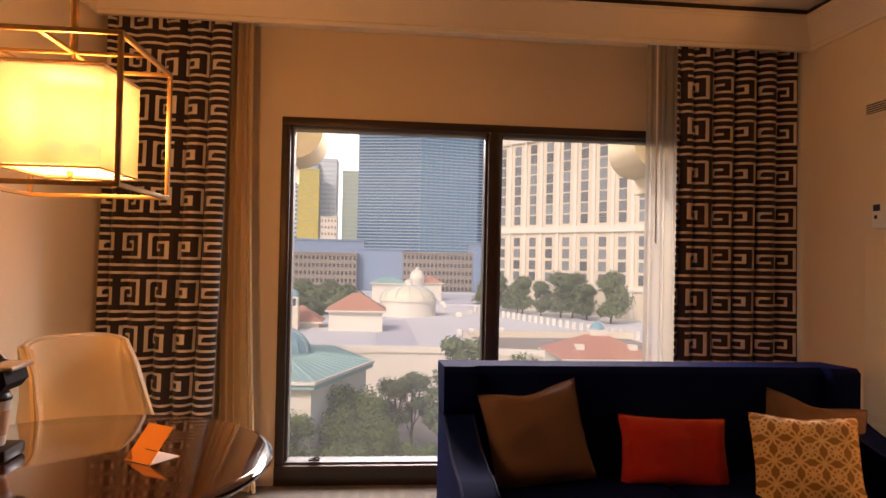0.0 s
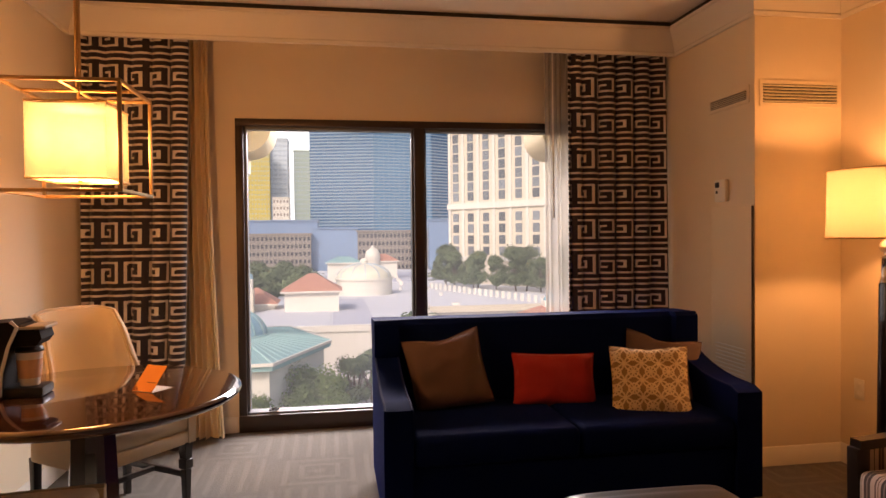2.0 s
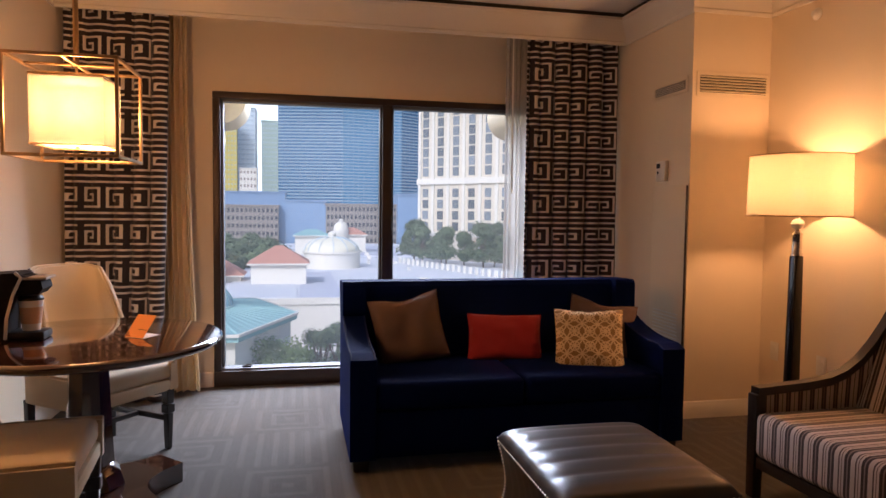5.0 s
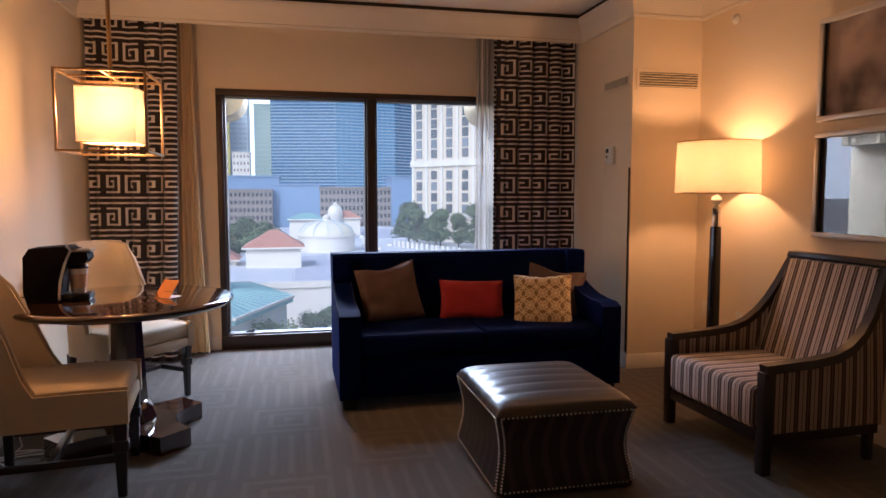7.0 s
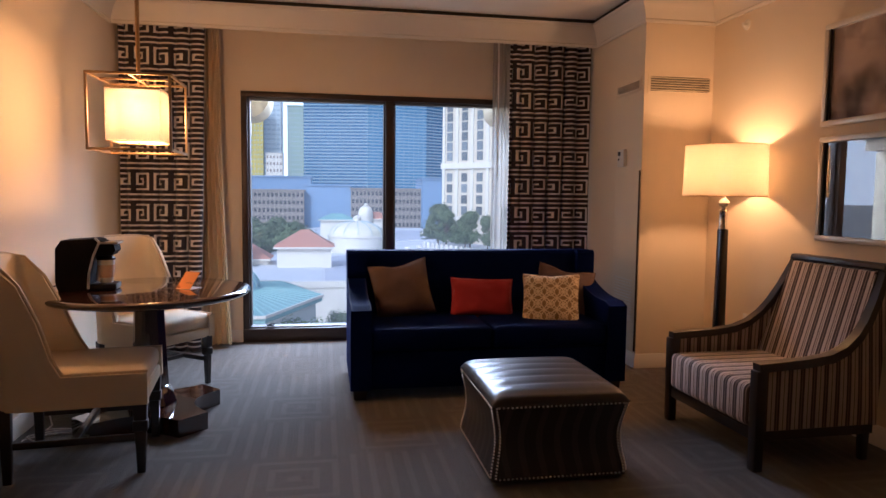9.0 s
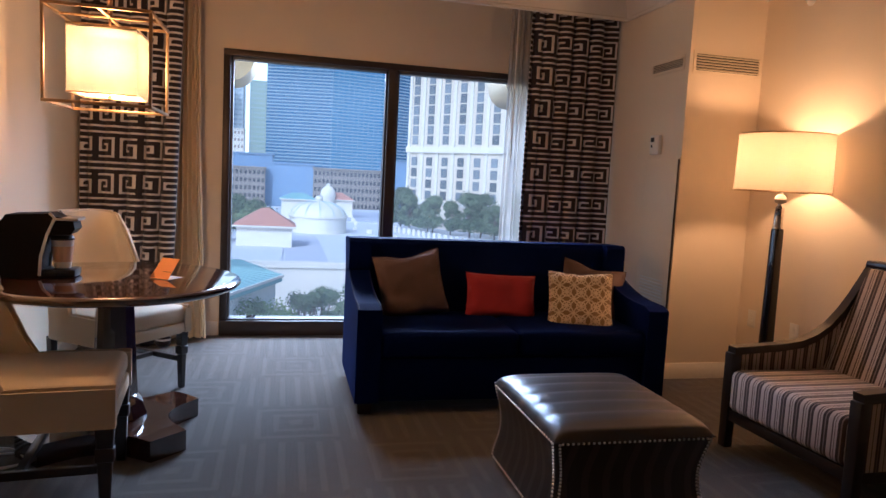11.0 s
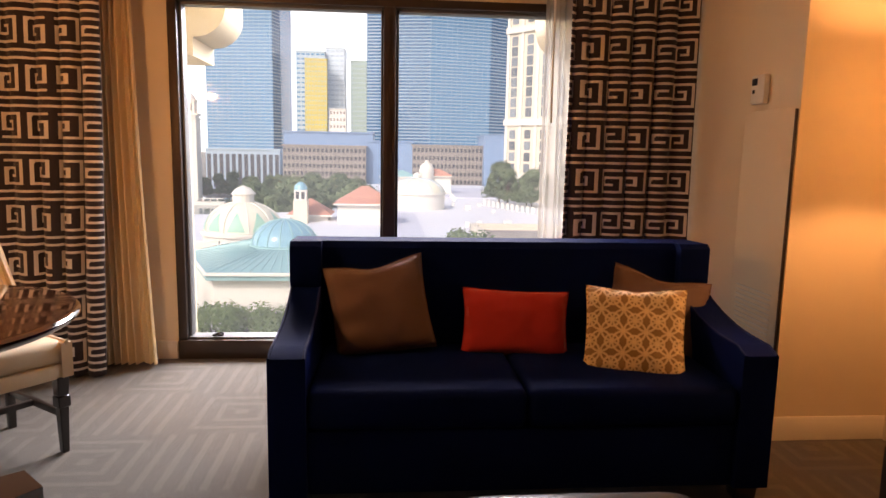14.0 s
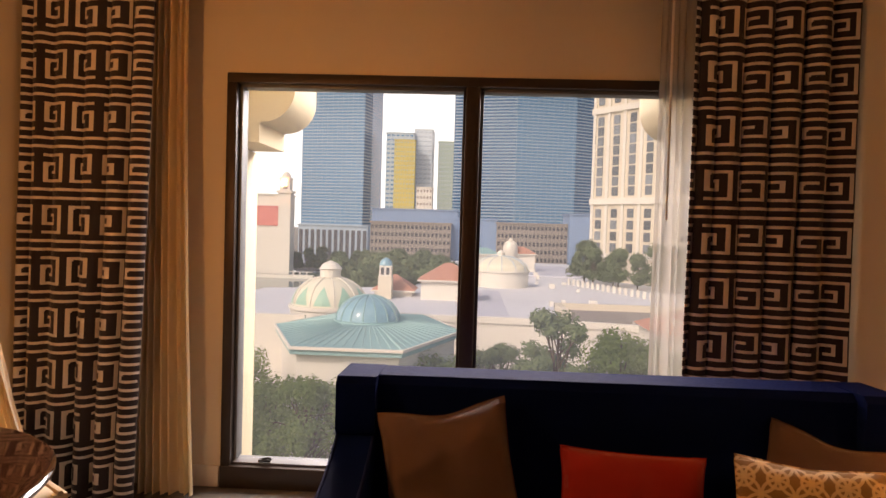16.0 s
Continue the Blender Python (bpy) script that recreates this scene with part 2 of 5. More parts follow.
SHADE = cloth("linen_shade", (0.60, 0.52, 0.40), (0.36, 0.31, 0.21), 0.60, 0.03, clear=0.08)
PSHADE = cloth("pendant_linen", (0.62, 0.56, 0.44), (0.016, 0.0138, 0.0115), 0.82, 0.02, clear=0.145)
DIFFUSER = cloth("pendant_diffuser", (0.75, 0.70, 0.6), (0.80, 0.74, 0.62), 0.85, 0.02, clear=0.35)
BRASS = mat("aged_brass", (0.50, 0.34, 0.17), 0.38, 0.85, vary=0.18, size=9, grain=120, bump=0.08)
BULB = glow("lit_bulb", (1.0, 0.72, 0.38), 3.0)
WHITEP = mat("white_plastic", (0.78, 0.74, 0.66), 0.45, vary=0.04, bump=0.03)
BLACKP = mat("black_plastic", (0.008, 0.006, 0.0055), 0.42, vary=0.2, bump=0.03)
BLACKM = mat("matt_black_plastic", (0.007, 0.005, 0.005), 0.65, vary=0.2, bump=0.02, spec=0.12)
SILVERP = mat("silver_plastic", (0.48, 0.44, 0.40), 0.3, 0.7, vary=0.08, bump=0.03)
PAPER = mat("cup_paper", (0.70, 0.46, 0.30), 0.7, vary=0.08, size=20, grain=300, bump=0.05)
PAPERW = mat("white_paper", (0.80, 0.78, 0.76), 0.7, vary=0.04, bump=0.03)
ORANGE = mat("orange_card", (0.85, 0.34, 0.06), 0.6, vary=0.05, bump=0.03)
INK = mat("dark_ink", (0.10, 0.03, 0.02), 0.7, bump=0.0)
FRAMEW = mat("champagne_frame", (0.66, 0.60, 0.52), 0.35, 0.45, vary=0.08, size=6, grain=120, bump=0.05)
MATTE = mat("picture_mount", (0.74, 0.70, 0.64), 0.8, vary=0.03)
ART = mat("abstract_print", (0.46, 0.30, 0.22), 0.6, vary=0.2, size=2.2, grain=14, bump=0.0, second=(0.62, 0.48, 0.38))
an = ART.node_tree.nodes
smoke, sramp = an.new("ShaderNodeTexNoise"), an.new("ShaderNodeMapRange")
smoke.inputs["Scale"].default_value, smoke.inputs["Detail"].default_value = 3.1, 5
atc = an.new("ShaderNodeTexCoord")
ART.node_tree.links.new(atc.outputs["Object"], smoke.inputs["Vector"])
sramp.inputs["From Min"].default_value, sramp.inputs["From Max"].default_value = 0.47, 0.64
ART.node_tree.links.new(smoke.outputs["Fac"], sramp.inputs["Value"])
overlay(ART, sramp.outputs[0], (0.045, 0.026, 0.024), 0.9)
ARTGLASS = pane_glass("picture_glass", (0.97, 0.97, 0.97), 1.4)

ART2 = mat("dark_glossy_print", (0.10, 0.075, 0.06), 0.5, vary=0.3, size=2.2, grain=14, bump=0.0, second=(0.16, 0.13, 0.11))
ARTGLASS2 = pane_glass("reflective_picture_glass", (0.9, 0.9, 0.9), 3.0)

# outside
GROUND = mat("desert_ground", (0.22, 0.20, 0.17), 0.95, vary=0.25, size=0.02, grain=0.6, bump=0.0)
ROOFW = mat("white_roof_membrane", (0.64, 0.65, 0.68), 0.8, vary=0.14, size=0.06, grain=1.5, bump=0.0)
ROOFG = mat("grey_roof_membrane", (0.52, 0.53, 0.60), 0.8, vary=0.12, size=0.06, grain=1.5, bump=0.0)
CREAMW = mat("cream_stucco", (0.68, 0.61, 0.49), 0.85, vary=0.08, size=0.08, grain=2.5, bump=0.0)
CREAMW2 = mat("pale_stone_band", (0.74, 0.70, 0.62), 0.8, vary=0.06, size=0.1, grain=2.5, bump=0.0)
HWIN = mat("hotel_window_glass", (0.17, 0.19, 0.21), 0.2, vary=0.3, size=0.1, grain=1, bump=0.0, by_object=0.45)
TERRA = mat("terracotta_tile", (0.50, 0.24, 0.17), 0.8, vary=0.18, size=0.3, grain=3, bump=0.0)
TEAL = mat("teal_copper_roof", (0.25, 0.43, 0.43), 0.6, vary=0.14, size=0.15, grain=2, bump=0.0)
SEAM = mat("pale_copper_seam", (0.33, 0.51, 0.50), 0.6, vary=0.14, size=0.15, grain=2, bump=0.0)
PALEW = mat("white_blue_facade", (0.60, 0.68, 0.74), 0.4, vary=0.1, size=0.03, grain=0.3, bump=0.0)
DOMEGL = mat("dome_glass", (0.22, 0.40, 0.48), 0.2, vary=0.12, size=0.3, grain=2, bump=0.0)
DOMEW = mat("ivory_dome", (0.74, 0.70, 0.56), 0.6, vary=0.06, size=0.3, grain=3, bump=0.0)
DOMEG = mat("mint_dome_panel", (0.34, 0.56, 0.44), 0.5, vary=0.1, size=0.3, grain=3, bump=0.0)
# One tower glass in two tones; the paler has sky reflection in its colour.
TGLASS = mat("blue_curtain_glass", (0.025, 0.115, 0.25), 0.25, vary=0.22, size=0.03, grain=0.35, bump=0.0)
TGLASS2 = mat("sky_lit_curtain_glass", (0.08, 0.23, 0.41), 0.25, vary=0.25, size=0.03, grain=0.35, bump=0.0)
TBAND = mat("tower_floor_edge", (0.28, 0.42, 0.54), 0.5, vary=0.1, size=0.05, grain=0.5, bump=0.0)
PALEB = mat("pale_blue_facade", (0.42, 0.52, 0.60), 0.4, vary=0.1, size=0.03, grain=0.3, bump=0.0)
YELLOW = mat("yellow_facade", (0.55, 0.44, 0.08), 0.5, vary=0.3, size=0.05, grain=0.4, bump=0.0)
GREENB = mat("pale_green_facade", (0.36, 0.46, 0.38), 0.5, vary=0.12, size=0.03, grain=0.3, bump=0.0)
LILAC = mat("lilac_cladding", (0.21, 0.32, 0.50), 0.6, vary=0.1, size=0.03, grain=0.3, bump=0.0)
TAUPE = mat("taupe_concrete", (0.30, 0.26, 0.23), 0.85, vary=0.1, size=0.05, grain=0.6, bump=0.0)
DARKW = mat("shaded_opening", (0.07, 0.07, 0.08), 0.5, vary=0.2, bump=0.0)
BILL = mat("red_billboard", (0.62, 0.10, 0.08), 0.6, vary=0.4, size=0.15, grain=0.5, bump=0.0, second=(0.80, 0.28, 0.24))
WATER = mat("lake_water", (0.10, 0.16, 0.16), 0.08, vary=0.2, size=0.05, grain=0.8, bump=0.0)
LEAF = cloth("tree_foliage", (0.15, 0.21, 0.075), (0.24, 0.31, 0.10), 0.4, vary=0.4)
LEAFD = mat("dark_tree_foliage", (0.12, 0.16, 0.075), 0.75, vary=0.4, size=0.5, grain=2.5, bump=0.0, by_object=0.2)
HAZE = glow("bright_hazy_sky", (0.97, 0.98, 1.0), 1.5)
BARK = mat("bark", (0.10, 0.07, 0.05), 0.9, vary=0.3, size=2, grain=20)
STUCCO = mat("facade_stucco", (0.52, 0.43, 0.28), 0.85, vary=0.05, size=1.5, grain=40, bump=0.1)


# ---- mesh helpers ----
def part(name, bm, material, parent=None, label="", smooth=False, mats=()):
    """Links a bmesh as one mesh object under a thing or a part."""
    me = bpy.data.meshes.new(name)
    bmesh.ops.recalc_face_normals(bm, faces=bm.faces)
    if smooth:
        for f in bm.faces:
            f.smooth = True
    bm.to_mesh(me)
    bm.free()
    for q in (material, *mats):
        me.materials.append(q)
    ob = new(name, me)
    if smooth:
        me.set_sharp_from_angle(angle=radians(40))
    if parent:
        ob.parent = parent
    if label:
        ob["label"] = label
    return ob


def share(name, source, parent, m):
    """Another object on the mesh of source."""
    ob = new(name, source.data)
    ob.parent = parent
    ob.matrix_local = m
    return ob


def thing(name, label, category, m=None, group=""):
    ob = new(name)
    ob.empty_display_size = 0.1
    if m:
        ob.matrix_world = m
    return tagged(ob, label, category, group)


def setting(name, bm, material, label="", category="", smooth=False):
    return tagged(part(name, bm, material, smooth=smooth), label, category, kind="structure")


def box(bm, x0, x1, y0, y1, z0, z1, bevel=0.0, seg=2, taper=None):
    """A block; taper: scale of its foot about its middle."""
    vs = [bm.verts.new((x, y, z)) for z in (z0, z1) for y in (y0, y1) for x in (x0, x1)]
    if taper:
        for v in vs[:4]:
            v.co.x = (x0 + x1) / 2 + (v.co.x - (x0 + x1) / 2) * taper
            v.co.y = (y0 + y1) / 2 + (v.co.y - (y0 + y1) / 2) * taper
    fs = [bm.faces.new([vs[i] for i in q]) for q in ((0, 2, 3, 1), (4, 5, 7, 6), (0, 1, 5, 4), (2, 6, 7, 3), (0, 4, 6, 2), (1, 3, 7, 5))]
    if bevel:
        es = list({e for f in fs for e in f.edges})
        bmesh.ops.bevel(bm, geom=es, offset=bevel, segments=seg, affect="EDGES", profile=0.5)
    return vs


def block(name, dims, material, parent, bevel=0.004, label="", seg=2, taper=None):
    bm = bmesh.new()
    box(bm, *dims, bevel=bevel, seg=seg, taper=taper)
    return part(name, bm, material, parent, label, smooth=bevel > 0)


def lathe(bm, profile, sides=32, at=(0, 0), square=0.0):
    """Turns (radius, z) round an upright axis."""
    rings = []
    for r, z in profile:
        ring = []
        for i in range(sides):
            a = 2 * math.pi * i / sides
            ring.append(bm.verts.new((at[0] + r * math.cos(a), at[1] + r * math.sin(a), z)))
        rings.append(ring)
    for a, b in zip(rings, rings[1:]):
        for i in range(sides):
            j = (i + 1) % sides
            bm.faces.new((a[i], a[j], b[j], b[i]))
    return rings


def cap(bm, ring):
    bm.faces.new(ring)


def tube(bm, points, radius, sides=8):
    """A round bar along points."""
    pts = [Vector(p) for p in points]
    rings = []
    for i, p in enumerate(pts):
        d = (pts[min(i + 1, len(pts) - 1)] - pts[max(i - 1, 0)]).normalized()
        a = d.orthogonal().normalized() if abs(d.z) > 0.9 else d.cross(Vector((0, 0, 1))).normalized()
        b = d.cross(a)
        rings.append([bm.verts.new(p + radius * (math.cos(t) * a + math.sin(t) * b)) for t in (2 * math.pi * k / sides for k in range(sides))])
    for a, b in zip(rings, rings[1:]):
        for i in range(sides):
            j = (i + 1) % sides
            bm.faces.new((a[i], a[j], b[j], b[i]))
    cap(bm, rings[0]), cap(bm, rings[-1])


def extrude_profile(bm, outline, axis, a, b):
    """A solid with that outline, drawn out along one axis from a to b. Outline points fill the other two axes in order."""
    def at(p, s):
        q = list(p)
        q.insert(axis, s)
        return bm.verts.new(q)
    lo, hi = [at(p, a) for p in outline], [at(p, b) for p in outline]
    bm.faces.new(lo), bm.faces.new(hi)
    n = len(outline)
    for i in range(n):
        j = (i + 1) % n
        bm.faces.new((lo[i], lo[j], hi[j], hi[i]))


def bevel_all(bm, offset, seg=2, angle=30):
    es = [e for e in bm.edges if len(e.link_faces) == 2 and e.calc_face_angle(0) > radians(angle)]
    bmesh.ops.bevel(bm, geom=es, offset=offset, segments=seg, affect="EDGES", profile=0.5)


def cushion(bm, w, h, d, n=22, dent=0.0, pinch=0.07, seed=0):
    """A stuffed cushion in the xz plane, w wide, h high, d thick, with drawn-in sides and pointed corners."""
    grids = []
    for side in (1, -1):
        g = []
        for j in range(n + 1):
            row = []
            for i in range(n + 1):
                u, v = 2 * i / n - 1, 2 * j / n - 1
                x = w / 2 * u * (1 - pinch * (1 - v * v) ** 1.0 * abs(u) ** 3 * 0.9)
                z = h / 2 * v * (1 - pinch * (1 - u * u) ** 1.0 * abs(v) ** 3 * 0.9)
                t = (max(0, 1 - u ** 4) * max(0, 1 - v ** 4)) ** 0.42
                y = side * d / 2 * t
                wob = noise.noise(Vector((u * 1.7 + seed, v * 1.7, side * 2.0))) * 0.014 * t
                z += -dent * h * max(0, v) * math.exp(-(u / 0.5) ** 2)
                row.append((x, y + wob, z))
            g.append(row)
        grids.append(g)
    made = []
    for k, g in enumerate(grids):
        vs = []
        for j, row in enumerate(g):
            r = []
            for i, p in enumerate(row):
                edge = i in (0, n) or j in (0, n)
                r.append(made[0][j][i] if k and edge else bm.verts.new(p))
            vs.append(r)
        made.append(vs)
        for j in range(n):
            for i in range(n):
                bm.faces.new((vs[j][i], vs[j][i + 1], vs[j + 1][i + 1], vs[j + 1][i]))
    return made[0]


# ---- the room ----
LEFT, RIGHT, WIN, BACK, CEILZ = -1.205, 3.278, 3.74, -4.2, 2.79
OPEN_L, OPEN_R, OPEN_T = -0.296, 2.27, 2.16
PIL_X, PIL_Y = 2.725, 2.44

bm = bmesh.new()
box(bm, LEFT - 0.2, RIGHT + 0.2, BACK - 0.2, WIN + 0.02, -0.15, 0.0)
setting("floor", bm, CARPET, "grey-brown carpet woven with nested square lines", "carpet")
bm = bmesh.new()
box(bm, LEFT - 0.2, RIGHT + 0.2, BACK - 0.2, WIN + 0.3, CEILZ, CEILZ + 0.2)
setting("ceiling", bm, CEIL, "plain cream painted ceiling", "ceiling")

bm = bmesh.new()
box(bm, LEFT - 0.2, OPEN_L, WIN, WIN + 0.3, 0, CEILZ)
box(bm, OPEN_R, RIGHT + 0.2, WIN, WIN + 0.3, 0, CEILZ)
box(bm, OPEN_L, OPEN_R, WIN, WIN + 0.3, OPEN_T, CEILZ)
box(bm, OPEN_L, OPEN_R, WIN + 0.02, WIN + 0.3, -0.15, -0.002)
setting("wall_window", bm, WALL, "cream painted wall round the window", "wall")
bm = bmesh.new()
box(bm, LEFT - 0.2, LEFT, BACK, WIN, 0, CEILZ)
setting("wall_left", bm, WALL, "cream painted plain wall", "wall")
bm = bmesh.new()
box(bm, RIGHT, RIGHT + 0.2, BACK, PIL_Y, 0, CEILZ)
setting("wall_right", bm, WALL, "cream painted wall with framed pictures", "wall")
bm = bmesh.new()
box(bm, LEFT - 0.2, RIGHT + 0.2, BACK - 0.2, BACK, 0, CEILZ)
setting("wall_back", bm, WALL, "cream painted plain wall", "wall")
bm = bmesh.new()
box(bm, PIL_X, RIGHT + 0.2, PIL_Y, WIN, 0, CEILZ)
setting("wall_duct_casing", bm, WALL, "cream painted boxed-out casing for the air ducts", "wall")

# dropped box over the curtains, with its moulding
SOF_Y, SOF_Z = 3.335, 2.583
bm = bmesh.new()
box(bm, LEFT, PIL_X, SOF_Y, SOF_Y + 0.05, SOF_Z, CEILZ)
box(bm, LEFT, PIL_X, SOF_Y + 0.05, WIN, SOF_Z + 0.10, CEILZ)
setting("pelmet", bm, TRIM, "cream painted curtain pelmet below the ceiling", "pelmet")
CROWN = [(0.0, 2.572), (0.014, 2.572), (0.018, 2.592), (0.012, 2.600), (0.022, 2.640), (0.045, 2.690), (0.070, 2.722), (0.070, 2.732), (0.078, 2.738), (0.078, 2.758), (0.0, 2.758)]
GAP = [(0.0, 2.758), (0.060, 2.758), (0.060, CEILZ), (0.0, CEILZ)]


def run_mould(bm, outline, path):
    """Draws an (out, up) outline along a path in plan, mitred; the outline's out side is to the left of the path."""
    rings = []
    n = len(path)
    for i, p in enumerate(path):
        p = Vector(p)
        d0 = (p - Vector(path[i - 1])).normalized() if i else None
        d1 = (Vector(path[i + 1]) - p).normalized() if i < n - 1 else None
        n0 = Vector((-d0.y, d0.x)) if d0 else None
        n1 = Vector((-d1.y, d1.x)) if d1 else None
        m = (n0 or n1) if not (n0 and n1) else (n0 + n1) / (1 + n0.dot(n1))
        rings.append([bm.verts.new((p.x + m.x * o, p.y + m.y * o, z)) for o, z in outline])
    k = len(outline)
    for a, b in zip(rings, rings[1:]):
        for i in range(k):
            j = (i + 1) % k
            bm.faces.new((a[i], a[j], b[j], b[i]))
    cap(bm, rings[0]), cap(bm, rings[-1])


ROOM_PATH = [(RIGHT, BACK), (RIGHT, PIL_Y), (PIL_X, PIL_Y), (PIL_X, SOF_Y), (LEFT, SOF_Y), (LEFT, BACK)]
bm = bmesh.new()
run_mould(bm, CROWN, ROOM_PATH)
setting("crown_moulding", bm, TRIM, "cream painted stepped crown moulding under the ceiling", "moulding", smooth=True)
bm = bmesh.new()
run_mould(bm, GAP, ROOM_PATH)
setting("trim_shadow_gap", bm, DARKGAP, "dark shadow gap above the moulding", "trim")
BASE = [(0.0, 0.0), (0.016, 0.0), (0.016, 0.080), (0.011, 0.090), (0.011, 0.098), (0.005, 0.108), (0.0, 0.108)]
bm = bmesh.new()
run_mould(bm, BASE, [(RIGHT, BACK), (RIGHT, PIL_Y), (PIL_X, PIL_Y), (PIL_X, WIN), (OPEN_R + 0.01, WIN)])
setting("baseboard", bm, TRIM, "cream painted baseboard", "baseboard", smooth=True)
bm = bmesh.new()
run_mould(bm, BASE, [(OPEN_L - 0.01, WIN), (LEFT, WIN), (LEFT, BACK)])
setting("baseboard_left", bm, TRIM, "cream painted baseboard", "baseboard", smooth=True)

# ---- the window ----
window = thing("window_1", "dark bronze two-pane window reaching down to the floor", "window")
tagged(window, kind="structure")
FY0, FY1 = WIN - 0.015, WIN + 0.12
MUL = 0.972
for nm, d in (("window_head", (OPEN_L, OPEN_R, FY0, FY1, OPEN_T - 0.048, OPEN_T)), ("window_jamb", (OPEN_L, OPEN_L + 0.052, FY0, FY1, 0.115, OPEN_T - 0.048)),
              ("window_jamb", (OPEN_R - 0.052, OPEN_R, FY0, FY1, 0.115, OPEN_T - 0.048)), ("mullion", (MUL - 0.037, MUL + 0.037, FY0, FY1, 0.115, OPEN_T - 0.048)),
              ("window_sill", (OPEN_L, OPEN_R, FY0 - 0.012, FY1, 0.0, 0.115))):
    block(nm, d, BRONZE, window, 0.004)
for a, b in ((OPEN_L + 0.052, MUL - 0.037), (MUL + 0.037, OPEN_R - 0.052)):
    block("sill_track", (a, b, WIN + 0.01, FY1, 0.115, 0.128), ALU, window, 0.003, "pale aluminium track below the glass")
    block("glazing_bead", (a, a + 0.018, WIN + 0.03, FY1, 0.135, OPEN_T - 0.048), ALU if a < 0.5 else BRONZE, window, 0.003)
    block("glazing_bead", (b - 0.014, b, WIN + 0.03, FY1, 0.135, OPEN_T - 0.048), BRONZE, window, 0.003)
    block("glazing_bead", (a, b, WIN + 0.03, FY1, OPEN_T - 0.066, OPEN_T - 0.048), ALU, window, 0.003)
    bm = bmesh.new()
    box(bm, a + 0.012, b - 0.01, WIN + 0.075, WIN + 0.081, 0.13, OPEN_T - 0.055)
    pane = part("pane", bm, GLASS, window, "clear window pane")
    pane.visible_shadow = False
bm = bmesh.new()
box(bm, -0.10, -0.035, WIN + 0.0, WIN + 0.03, 0.135, 0.147, 0.003)
tube(bm, [(-0.085, WIN + 0.012, 0.147), (-0.05, WIN + 0.012, 0.155), (-0.03, WIN + 0.0, 0.152)], 0.005)
part("latch", bm, BLACKP, window, "small black window latch")

# outside of the building: a bracketed ledge seen through the top corners of the window
for nm, x0 in (("facade_bracket", -0.62), ("facade_bracket", 2.23)):
    br = thing(nm, "cream stucco facade bracket with a rounded end, outside the window", "bracket", pose(x0, 4.35, 0), "brackets on the facade")
    bm = bmesh.new()
    prof = [(0.0, 3.2), (0.0, 1.88), (0.295, 1.88), (0.295, 2.0)] + [(0.31 + 0.20 * math.sin(a), 2.205 - 0.20 * math.cos(a)) for a in [math.pi * k / 20 for k in range(0, 11)]] + [(0.51, 3.2)]
    if x0 > 1:
        prof = [(0.37 - x, z) for x, z in prof]
    extrude_profile(bm, prof, 1, 0.0, 0.55)
    part("bracket_scroll", bm, STUCCO, br, smooth=True)
    if x0 < 1:
        block("pilaster", (-0.30, 0.10, 0.0, 0.6, -3.0, 1.875), STUCCO, br, 0.01)
    else:
        block("pilaster", (0.33, 0.7, 0.0, 0.6, -3.0, 3.2), STUCCO, br, 0.01)

# ---- curtains ----
KEY = ["1111111", "1000001", "1011101", "1010001", "1011111", "1000000", "1111111"]


def key_at(i, j):
    """Whether the woven key pattern is light at column i and row j (rows count down from the top)."""
    band, r = divmod(j, 12)
    col, c = divmod(i, 16)
    if r >= 7:
        return r in (8, 10)
    if c in (7, 15):
        return False
    line = KEY[r if (band + col) % 2 == 0 else 6 - r]
    return (line[c] if c < 7 else line[14 - c]) == "1"


